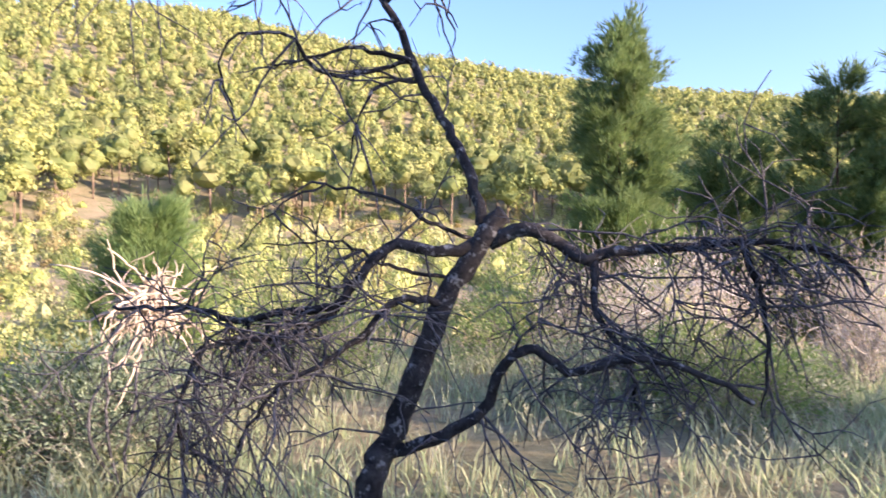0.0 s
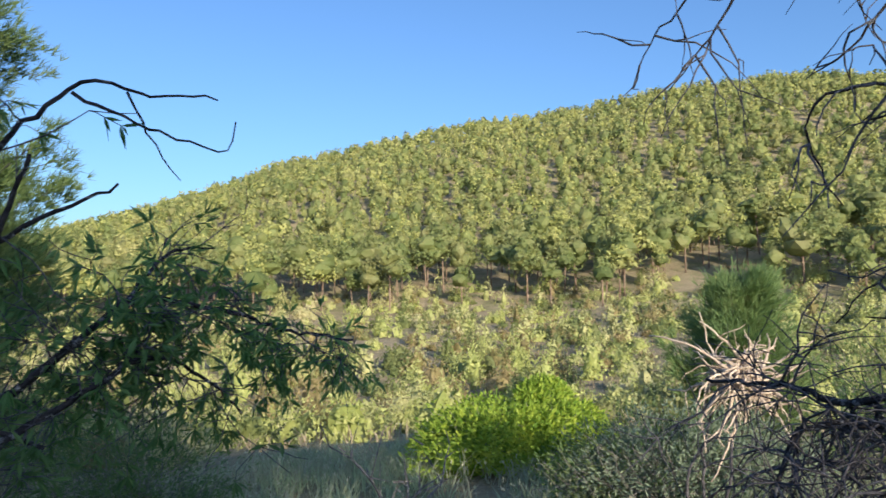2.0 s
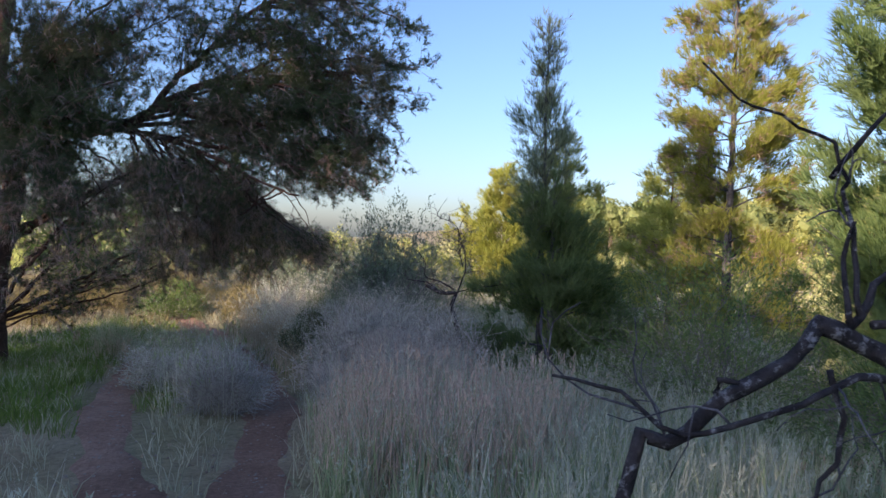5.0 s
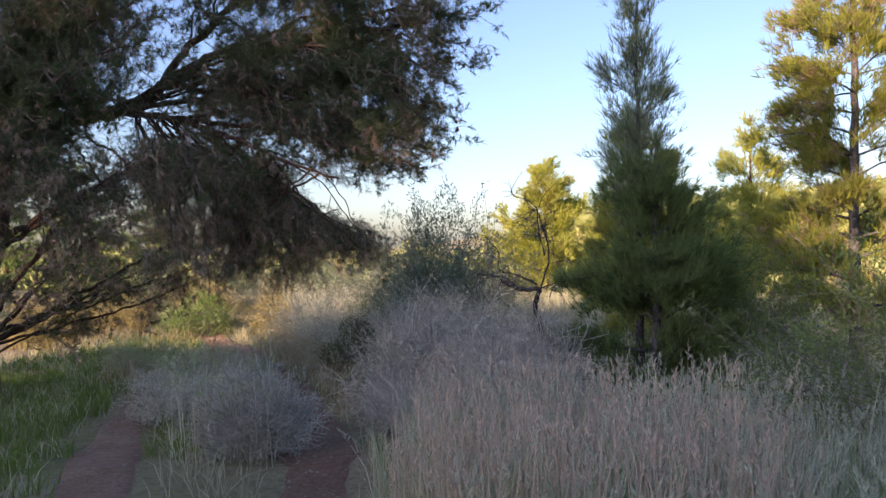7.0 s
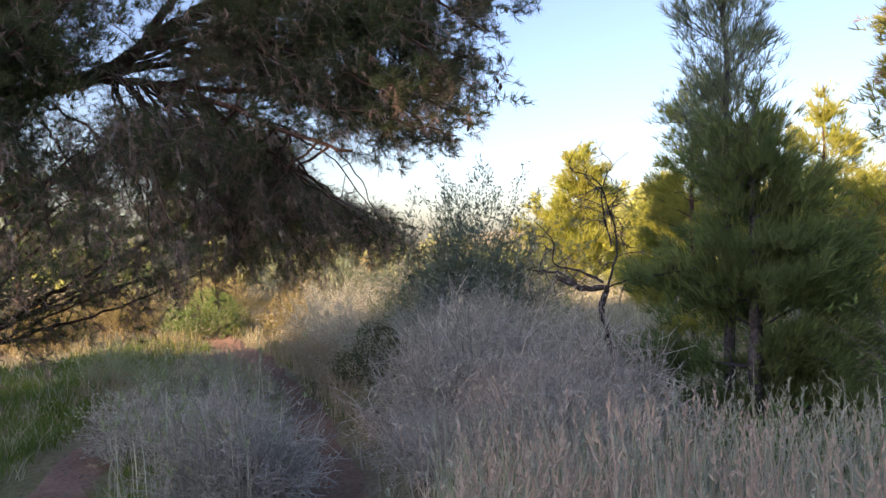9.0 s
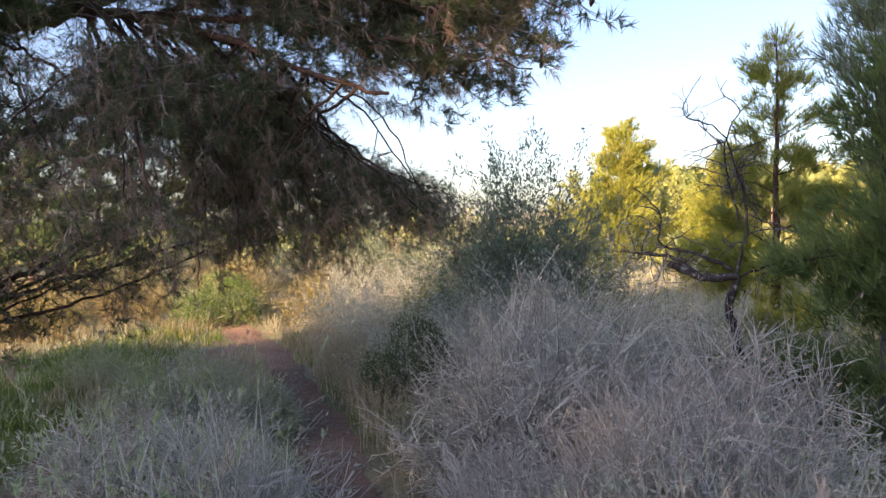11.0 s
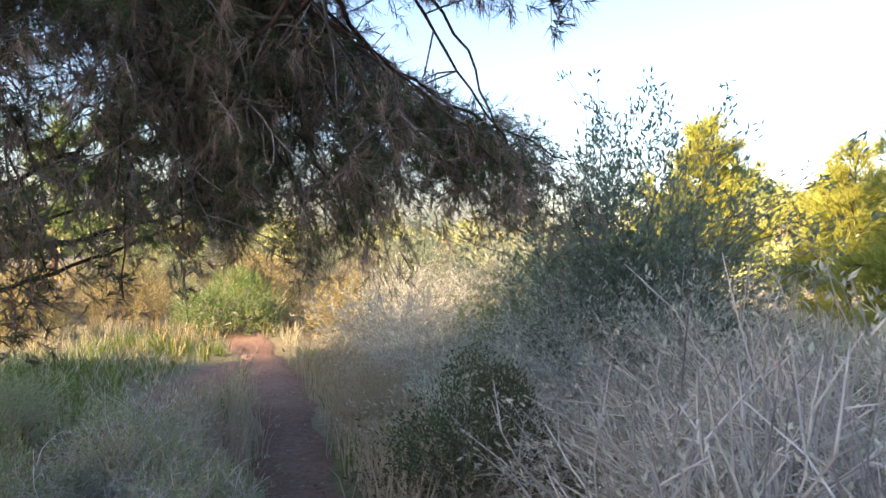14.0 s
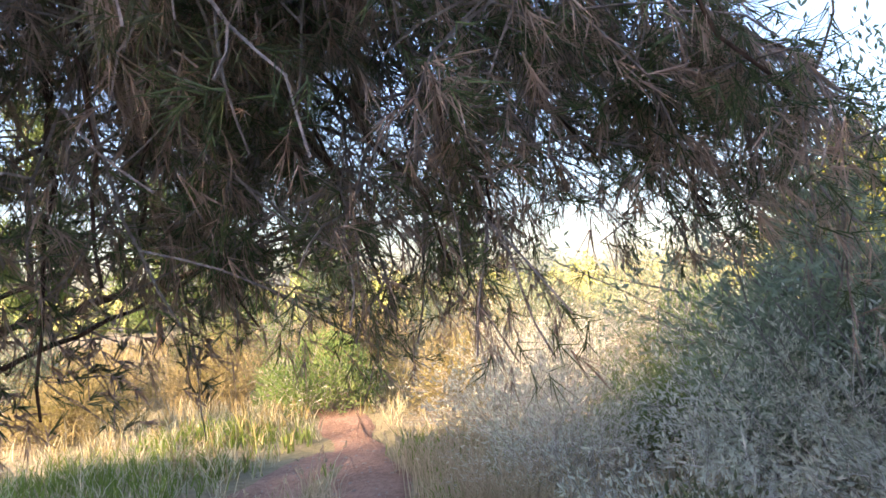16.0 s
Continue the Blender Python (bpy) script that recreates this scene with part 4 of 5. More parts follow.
L0 = on_land((-3.32, 0.30, 0.70)[0], (-3.32, 0.30, 0.70)[1])
limb_tree("leaning_dead_tree", "blackened dead almond trunk leaning low over dry grass", L0, [
    (0.0272, 0.0182, [L0 - [0, 0, 0.05], (-3.20, 0.18, 0.73), (-3.08, -0.06, 0.89), (-2.96, -0.26, 0.98), (-2.84, -0.42, 1.09), (-2.77, -0.57, 1.19), (-2.71, -0.67, 1.26), (-2.70, -0.79, 1.31)], 2),
    (0.0160, 0.0084, [(-2.70, -0.78, 1.31), (-2.67, -0.84, 1.23), (-2.63, -0.95, 1.16), (-2.62, -1.05, 1.07), (-2.62, -1.12, 0.98), on_land((-2.61, -1.16, 0.84)[0], (-2.61, -1.16, 0.84)[1], -0.03)], 10),
    (0.0088, 0.0028, [(-2.72, -0.61, 1.22), (-2.65, -0.73, 1.21), (-2.59, -0.86, 1.16), (-2.57, -1.02, 1.10), (-2.56, -1.14, 1.17), (-2.55, -1.26, 1.20)], 4),
    (0.0072, 0.0035, [(-2.70, -0.73, 1.31), (-2.75, -0.73, 1.43), (-2.75, -0.72, 1.50)], 0),
    (0.0088, 0.0042, [(-2.70, -0.73, 1.30), (-2.76, -0.65, 1.41), (-2.82, -0.55, 1.47), (-2.88, -0.42, 1.50)], 0),
    (0.0064, 0.0021, [(-2.71, -0.71, 1.32), (-2.80, -0.73, 1.62), (-2.80, -0.78, 1.68), (-2.78, -0.93, 1.75), (-2.77, -1.00, 1.82)], 2),
    (0.0064, 0.0035, [(-2.80, -0.75, 1.59), (-2.81, -0.69, 1.68), (-2.81, -0.64, 1.74)], 0),
    (0.0088, 0.0035, [(-2.71, -0.69, 1.31), (-2.77, -0.54, 1.31), (-2.84, -0.42, 1.32), (-2.84, -0.36, 1.34)], 1),
    (0.0096, 0.0042, [(-2.63, -0.95, 1.16), (-2.61, -0.96, 1.20), (-2.61, -0.93, 1.19)], 0),
    (0.0072, 0.0028, [(-2.70, -0.76, 1.22), (-2.71, -0.73, 1.09), (-2.70, -0.77, 0.97), (-2.70, -0.82, 0.84)], 2),
], M_DARK_BARK, 300, (0, 0.28, 0.003, 1, 0.05))

B0 = on_land(-10.15, -3.2)
limb_tree("bent_dead_tree", "small dead almond bent over, dark twisted branches among grey bushes", B0, [
    (0.0310, 0.0210, [B0 - [0, 0, 0.05], (-10.16, -3.41, 0.35), (-10.09, -3.47, 0.62), (-10.11, -3.42, 0.77), (-10.04, -3.59, 0.77), (-10.07, -3.82, 0.85)], 2),
    (0.0136, 0.0056, [(-10.04, -3.59, 0.75), (-10.08, -3.78, 0.88), (-10.07, -4.08, 0.92)], 9),
    (0.0124, 0.0028, [(-10.10, -3.45, 0.81), (-10.14, -3.64, 0.90), (-10.17, -3.85, 0.96), (-10.16, -3.86, 1.15), (-10.21, -4.02, 1.31)], 8),
    (0.0099, 0.0021, [(-10.21, -3.43, 0.76), (-10.35, -3.37, 1.10), (-10.34, -3.43, 1.41), (-10.31, -3.53, 1.65), (-10.23, -3.73, 1.75), (-10.28, -3.63, 1.98)], 16),
    (0.0074, 0.0021, [(-10.34, -3.41, 1.10), (-10.42, -3.50, 1.50), (-10.45, -3.43, 1.74), (-10.52, -3.28, 1.89)], 10),
    (0.0074, 0.0028, [(-10.10, -3.44, 0.77), (-10.19, -3.21, 0.84), (-10.41, -2.93, 0.88), (-10.67, -2.53, 0.93), (-10.94, -2.11, 0.94)], 9),
], M_DARK_BARK, 400, (0, 0.4, 0.005, 1, 0.03))


# ---- bushes ----
def path_distance(x, y):
    best = np.full(np.shape(x), 9.0)
    for keys, lo in ((PATH_LINE, 0.0), (PATH_LEFT, 0.0)):
        line = spline([(a, b, 0) for a, b in keys], 0.3)
        for px, py, _ in line:
            best = np.minimum(best, np.hypot(x - px, y - py))
    return best


def shrub(name, label, x, y, radius, height, stems, stem_mat, leaf_mat=None, leaves=0, leaf=(0.03, 0.01), seed=0, upright=0.9, stem_r=0.003, fork=3, droop=0.0, group="", kind="", sink=0.0, shell=0.0, category="bush"):
    """A bush: a fan of forking stems from one root, with small leaves along their outer half; shell adds leaves over the outline."""
    rng = np.random.default_rng(seed)
    foot = on_land(x, y, -sink)
    bush = thing(name, foot, label, category, group, kind)
    s = Soup(seed)
    pts, tan = [], []
    pale = stem_mat == M_GREY_STEM
    if pale:
        stems, stem_r, fork = int(stems * 0.62), stem_r * 1.5, fork + 2
    for k in range(stems):
        a, out = rng.uniform(0, 6.28), math.sqrt(rng.random())
        d = np.array([math.cos(a) * out * radius * 0.62, math.sin(a) * out * radius * 0.62, height * upright * rng.uniform(0.6, 1.05) * (1.15 - 0.5 * out * out)])
        ln = np.linalg.norm(d)
        line = wander(rng, foot + np.array([math.cos(a), math.sin(a), 0]) * radius * 0.42 * out, d, ln, 6, droop, 0.23 if pale and fork < 10 else 0.28)
        s.tube(line, taper(len(line), stem_r, stem_r * 0.35), 3)
        pts.append(line[2:])
        for q, rad in twigs_along(rng, line, fork, ln * 0.36, stem_r * 0.6, 0, droop, 0.42 if pale and fork < 10 else 0.6, 0.25, 0.3):
            pts.append(q[1:])
            if pale and x > -11.5 and y < -2:
                s.tube(q, taper(len(q), stem_r * 0.75, stem_r * 0.4), 3, 1)
                for i in (2, 3):
                    e = q[i] + (q[i + 1] - q[i]) * 0.7 + rng.normal(size=3) * ln * 0.06
                    s.tube([q[i], e], [stem_r * 0.55, stem_r * 0.3], 3, 1)
            else:
                s.blades(q[[0, 2]], q[[2, 4]], stem_r * 1.4, None, 1)
    part("stems", s.mesh("stems", [M_OLD_STEM if pale else stem_mat, stem_mat]), bush)
    if leaves:
        if leaf_mat in (M_SAGE, M_PINK_GRASS) and leaf[1] < 0.011:
            leaves, leaf, shell = int(leaves * 0.5), (leaf[0] * 1.5, leaf[1] * 1.55), 0.0
        g = Soup(seed + 1)
        p = np.concatenate(pts)
        p = p[rng.integers(len(p), size=leaves)] + rng.normal(size=(leaves, 3)) * leaf[0] * 0.5
        if shell:
            m = int(leaves * shell)
            d = rng.normal(size=(m, 3))
            d /= np.linalg.norm(d, axis=1, keepdims=True)
            d[:, 2] = np.where(d[:, 2] < -0.3, -d[:, 2], d[:, 2])
            lobe = rng.normal(size=(11, 3))
            lobe /= np.linalg.norm(lobe, axis=1, keepdims=True)
            lobe[:, 2] = np.abs(lobe[:, 2])
            size = rng.uniform(0.28, 0.5, 11)
            pick = rng.integers(11, size=m)
            c = lobe[pick] * (1 - size[pick])[:, None]
            if leaves >= 15000 and category == "bush" and leaf[1] > 0.02:
                for q in range(11):
                    cv, cf = lump(rng, True, 0.2)
                    g.add(foot + (lobe[q] * (1 - size[q]) + cv * size[q] * 0.6) * np.array([radius, radius, height]), cf)
            p[:m] = foot + (c + d * (size[pick] * rng.uniform(0.75, 1.05, m))[:, None]) * np.array([radius, radius, height])
        d = p - foot - [0, 0, height * 0.2]
        d /= np.linalg.norm(d, axis=1, keepdims=True) + 1e-9
        d = d + rng.normal(size=(leaves, 3)) * 0.7 + [0, 0, 0.2]
        d /= np.linalg.norm(d, axis=1, keepdims=True)
        g.leaves(p, p + d * leaf[0] * rng.uniform(0.6, 1.2, (leaves, 1)), leaf[1])
        part("foliage", g.mesh("foliage", [leaf_mat]), bush)
    return bush


# bush in the fork of the path
shrub("grey_bush", "dry grey-green bush with fine whitish stems beside the path", -7.8, -5.25, 0.52, 0.92, 300, M_GREY_STEM, M_SAGE, 6000, (0.022, 0.006), 501, 0.9, 0.0028, 5)
# the high dry bush and its neighbours on the other side
shrub("tall_dry_bush", "tall dry bush with bare whitish branching stems", -9.8, -4.45, 0.72, 1.5, 240, M_GREY_STEM, M_SAGE, 15000, (0.02, 0.006), 503, 0.95, 0.0034, 6, shell=0.3)
shrub("dry_bush", "dry pinkish-grey bush of fine upright stems", -8.75, -3.6, 0.7, 1.02, 380, M_GREY_STEM, M_PINK_GRASS, 9000, (0.02, 0.006), 505, 0.95, 0.002, 6)
shrub("dry_bush", "dry pale bush of fine upright stems behind another", -9.7, -3.45, 0.65, 1.3, 260, M_GREY_STEM, M_PINK_GRASS, 7000, (0.02, 0.006), 506, 0.95, 0.0027, 5)
shrub("pale_bush", "pale grey bush with curling bare stems beside the path", -8.6, -4.35, 0.4, 0.72, 240, M_GREY_STEM, M_SAGE, 3000, (0.018, 0.005), 507, 0.8, 0.0019, 6)
shrub("bare_branched_bush", "bare bush of crooked whitish branches in grey scrub", -9.4, -4.55, 0.62, 1.3, 60, M_GREY_STEM, M_SAGE, 700, (0.025, 0.01), 531, 0.85, 0.0036, 9)
shrub("bare_branched_bush", "low bare bush of crooked whitish branches beside the path", -9.6, -5.0, 0.45, 0.85, 30, M_GREY_STEM, M_SAGE, 400, (0.025, 0.01), 532, 0.75, 0.0032, 9)
shrub("bare_branched_bush", "bare bush of forked whitish branches among dry stems", -9.05, -3.95, 0.55, 1.1, 52, M_GREY_STEM, M_SAGE, 500, (0.025, 0.01), 538, 0.85, 0.0034, 9)
shrub("sage_bush", "high grey-green bush of hazy fine leaves", -10.6, -4.2, 0.85, 1.55, 230, M_GREY_STEM, M_SAGE, 22000, (0.024, 0.008), 533, 0.95, 0.0024, 5, shell=0.45)
shrub("sage_bush", "grey-brown bush of fine dry stems beyond the bend of the path", -13.6, -7.6, 0.8, 1.2, 170, M_GREY_STEM, M_SAGE, 9000, (0.03, 0.008), 534, 0.9, 0.002, 4, shell=0.35)
shrub("sage_bush", "grey-brown bush of fine dry stems near the bend of the path", -14.8, -8.6, 0.9, 1.35, 170, M_GREY_STEM, M_SAGE, 9000, (0.03, 0.009), 535, 0.9, 0.002, 4, shell=0.35)
shrub("sage_bush", "grey-brown bush of dry stems under the far pines", -16.6, -9.0, 1.1, 1.6, 170, M_GREY_STEM, M_SAGE, 9000, (0.035, 0.010), 536, 0.9, 0.003, 4, shell=0.35)
shrub("sage_bush", "grey-green bush between the olive and the path", -13.6, -6.2, 0.8, 1.5, 230, M_GREY_STEM, M_SAGE, 18000, (0.03, 0.008), 537, 0.9, 0.002, 4, shell=0.35)
shrub("dark_bush", "low dark green bush at the edge of the path", -11.2, -6.0, 0.5, 0.85, 120, M_GREY_BARK, M_NEEDLE_DARK, 9000, (0.03, 0.011), 509, 0.9, 0.003, 3, shell=0.5)
shrub("weedy_bush", "small weedy bush with dark green leaves by the path", -10.1, -5.25, 0.4, 0.7, 90, M_GREY_BARK, M_OLIVE, 4200, (0.022, 0.008), 510, 0.9, 0.002, 4)
shrub("sage_bush", "grey-green bush of fine soft leaves beside the path", -12.2, -6.35, 0.75, 0.95, 200, M_GREY_STEM, M_SAGE, 12000, (0.028, 0.008), 511, 0.9, 0.002, 4, shell=0.4)
shrub("sage_bush", "grey-green bush behind the dark bush", -11.2, -4.9, 0.8, 1.4, 280, M_GREY_STEM, M_SAGE, 22000, (0.028, 0.008), 513, 0.9, 0.002, 4, shell=0.4)
shrub("sage_bush", "grey-green bush beneath the olive", -12.8, -5.3, 0.9, 1.65, 260, M_GREY_STEM, M_SAGE, 20000, (0.03, 0.009), 514, 0.9, 0.002, 4, shell=0.4)
shrub("broom_bush", "rounded dark green broom bush with fine upright stems", -14.4, -7.0, 0.6, 1.2, 380, M_GREEN_BUSH, M_GREEN_BUSH, 6000, (0.06, 0.008), 515, 1.0, 0.003, 4)
shrub("straw_bush", "straw-coloured dry bush beside the footpath", -12.2, -7.1, 0.35, 0.6, 200, M_DRY_GRASS, M_DRY_GRASS, 2500, (0.03, 0.006), 517, 1.0, 0.002, 3)
shrub("olive_tree", "small bushy olive tree with grey-green leaves and upright shoots", -14.3, -5.75, 0.85, 2.95, 110, M_GREY_BARK, M_OLIVE, 25000, (0.075, 0.02), 519, 0.95, 0.008, 6, shell=0.15, category="tree")
shrub("green_plant", "bright green leafy plant among dry grass", -9.3, -2.2, 0.5, 0.6, 70, M_GREEN_BUSH, M_ALMOND, 2600, (0.06, 0.02), 521, 0.8, 0.003, 3)
GB = (-5.18, 6.33, 0.78)
shrub("bright_green_bush", "rounded bright green leafy bush in full sun", GB[0], GB[1], 1.2, GB[2] - float(land(GB[0], GB[1])) + 0.02, 60, M_GREY_BARK, M_BRIGHT, 19000, (0.075, 0.030), 523, 0.8, 0.006, 4, shell=0.85)
def dead_shrub():
    rng = np.random.default_rng(525)
    heart = np.array((-1.76, 3.96, 1.10))
    foot = on_land(heart[0] - 0.25, heart[1] + 0.2)
    bush = thing("bleached_dead_shrub", foot, "bleached dead shrub, bare pale tangled twigs catching the sun", "bush")
    for k in range(3):
        s = Soup(k)
        line = spline([foot - [0, 0, 0.05], (foot + heart) / 2 + rng.normal(size=3) * 0.12, heart + rng.normal(size=3) * 0.06], 0.08, 0.008, rng)
        s.tube(line, taper(len(line), 0.011, 0.006), 6)
        part("stem", s.mesh("stem", [M_TWIG], True), bush)
    s = Soup(9)
    for k in range(62):
        d = rng.normal(size=3) * [1, 1, 0.55] + [0, 0, 0.12]
        q = wander(rng, heart + rng.normal(size=3) * 0.05, d, rng.uniform(0.18, 0.42), 7, 0.06, 0.3)
        s.tube(q, taper(len(q), 0.011, 0.004), 4)
        for w, rad in twigs_along(rng, q, 3, 0.16, 0.003, 0, 0.15, 0.7, 0.3):
            s.tube(w, taper(len(w), 0.005, 0.002), 3)
    for tip in ((-2.24, 3.84, 1.34), (-1.98, 3.99, 1.47), (-1.35, 3.94, 1.33), (-2.00, 3.82, 0.82), (-1.89, 3.86, 0.53), (-1.49, 3.93, 0.81)):
        q = spline([heart, (heart + np.array(tip)) / 2 + rng.normal(size=3) * 0.05, tip], 0.05, 0.006, rng)
        s.tube(q, taper(len(q), 0.011, 0.004), 4)
    part("twigs", s.mesh("twigs", [M_PALE_WOOD], True), bush)


dead_shrub()
for k, (p, r, h) in enumerate([((-2.87, 4.88, 0.11), 0.8, 0.9), ((-2.29, 4.81, 0.24), 0.9, 0.9), ((-1.42, 6.99, 0.16), 1.1, 1.5), ((1.33, 5.76, 0.16), 0.9, 0.8), ((2.06, 5.24, 0.19), 0.9, 0.8), ((-2.53, 4.85, 0.15), 0.9, 0.9), ((1.03, 7.76, 0.07), 1.2, 1.2)]):
    shrub("shaded_bush", "grey-green scrub bush in the shade of the dead tree", p[0], p[1], r, h, 130, M_GREY_BARK, M_OLIVE if k % 2 else M_GREEN_BUSH, 8000, (0.05, 0.014), 540 + k, 0.95, 0.004, 4, group="scrub by the dead tree", shell=0.4)
for k, (p, r, h) in enumerate([((4.11, 6.70, 0.69), 0.7, 1.7), ((3.14, 8.75, 1.42), 1.2, 2.0), ((1.72, 7.79, 1.37), 0.8, 1.6)]):
    shrub("twiggy_bush", "bare twiggy pinkish-grey bush at the clearing's edge", p[0], p[1], r, h, 150, M_GREY_STEM, M_PINK_GRASS, 2500, (0.05, 0.008), 560 + k, 1.0, 0.005, 6, group="twiggy bushes")
TL = (-3.87, 3.36, 0.59)
shrub("thin_dead_sapling", "thin dead sapling with bare forked twigs", TL[0], TL[1], 0.35, 1.35, 5, M_GREY_BARK, None, 0, (0.03, 0.01), 571, 1.0, 0.012, 7)
# thicket behind the almond tree
for k, (bx, by, r, h) in enumerate([(-7.5, 1.2, 1.1, 1.5), (-8.8, -0.4, 1.3, 1.9), (-6.6, 2.8, 1.0, 1.1), (-9.8, 1.6, 1.4, 2.3), (-11.2, -0.9, 1.2, 1.9), (-12.0, -1.9, 1.1, 1.6), (-10.8, 3.0, 1.4, 2.0)]):
    shrub("thicket_bush", "dense dark green thicket bush in the shade", bx, by, r, h, 80, M_GREY_BARK, M_GREEN_BUSH if k % 3 else M_NEEDLE, 8000, (0.06, 0.014), 580 + k, 0.95, 0.005, 4, group="thicket behind the almond", shell=0.45)
# low growth between the two arms of the path, and scrub closing the view beyond the olive
for k, (p, r, h) in enumerate([((-8.51, -5.64, 0.15), 0.34, 0.6), ((-9.06, -6.41, 0.11), 0.42, 0.65), ((-10.00, -6.75, 0.09), 0.4, 0.6), ((-10.21, -7.20, 0.15), 0.4, 0.55), ((-8.52, -6.67, 0.20), 0.4, 0.7), ((-9.55, -7.31, 0.11), 0.42, 0.7), ((-10.35, -7.47, 0.06), 0.42, 0.7), ((-9.17, -7.69, 0.13), 0.45, 0.7), ((-9.81, -7.41, 0.07), 0.38, 0.5), ((-10.51, -8.17, 0.06), 0.42, 0.6), ((-10.94, -7.89, 0.07), 0.42, 0.6), ((-10.16, -6.73, 0.10), 0.28, 0.45), ((-10.81, -9.13, -0.01), 0.45, 0.6), ((-11.45, -8.91, -0.03), 0.42, 0.6)]):
    if path_distance(np.array([p[0]]), np.array([p[1]]))[0] < 0.3:
        continue
    shrub("low_sage", "low grey-green plant with soft narrow leaves beside the path", p[0], p[1], r, h, 130, M_GREY_STEM if k < 10 else M_GRASS_MIX, M_SAGE if k % 3 == 1 else M_WEED, 5200, (0.030, 0.007), 660 + k, 0.95, 0.0022, 4, group="low plants along the path", shell=0.3)
for k, (bx, by, r, h) in enumerate([(-17.5, -7.2, 1.2, 1.8), (-19.0, -8.6, 1.4, 2.0), (-16.0, -6.4, 1.0, 1.5), (-20.5, -6.6, 1.5, 2.3), (-18.5, -10.2, 1.1, 1.5), (-21.5, -9.4, 1.5, 2.2), (-15.6, -11.6, 0.8, 1.0), (-23.0, -12.6, 1.6, 2.3), (-24.5, -15.5, 1.6, 2.2), (-19.0, -17.0, 1.4, 1.8), (-22.5, -18.0, 1.6, 2.2), (-14.0, -16.0, 1.0, 1.3)]):
    shrub("scrub_bush", "grey-green scrub bush at the far end of the path", bx, by, r, h, 120, M_GREY_STEM, (M_GREEN_BUSH, M_OLIVE, M_OLIVE)[k % 3], 9000, (0.06, 0.017), 680 + k, 0.95, 0.004, 4, group="scrub beyond the olive", shell=0.5)
# sunlit scrub at the far end of the path
for k, (bx, by, r, h) in enumerate([(-15.6, -13.4, 0.8, 1.0), (-16.8, -12.2, 0.7, 1.1), (-14.8, -14.6, 0.9, 0.9), (-18.0, -13.0, 0.9, 1.3), (-17.2, -15.6, 1.0, 1.2), (-19.5, -11.5, 1.1, 1.4), (-20.5, -15.5, 1.3, 1.5), (-13.4, -13.0, 0.7, 0.8), (-21.5, -10.0, 1.2, 1.6), (-16.2, -10.1, 0.6, 0.9)]):
    shrub("golden_bush", "dry golden bush lit by the low sun", bx, by, r, h, 110, M_GOLD_GRASS, M_GOLD_SCRUB, 4200, (0.06, 0.014), 600 + k, 0.95, 0.004, 4, group="sunlit scrub beyond the pine", shell=0.3)
for k, (bx, by, ph) in enumerate([(-20.0, -19.0, 4.4), (-25.5, -20.5, 5.0), (-22.0, -24.0, 5.0), (-16.5, -20.0, 5.5), (-35.0, -22.0, 7.0), (-13.0, -18.0, 5.0)]):
    pine("far_pine", "pine at the edge of the sunlit clearing beyond the path", bx, by, ph, 20, lambda u: 1.9 * (1.03 - u) ** 0.6 * min(1, 0.4 + u), 1800, 0.20, 7, 0.028, 640 + k, low=0.22, trunk_r=0.1, leaf=M_NEEDLE)


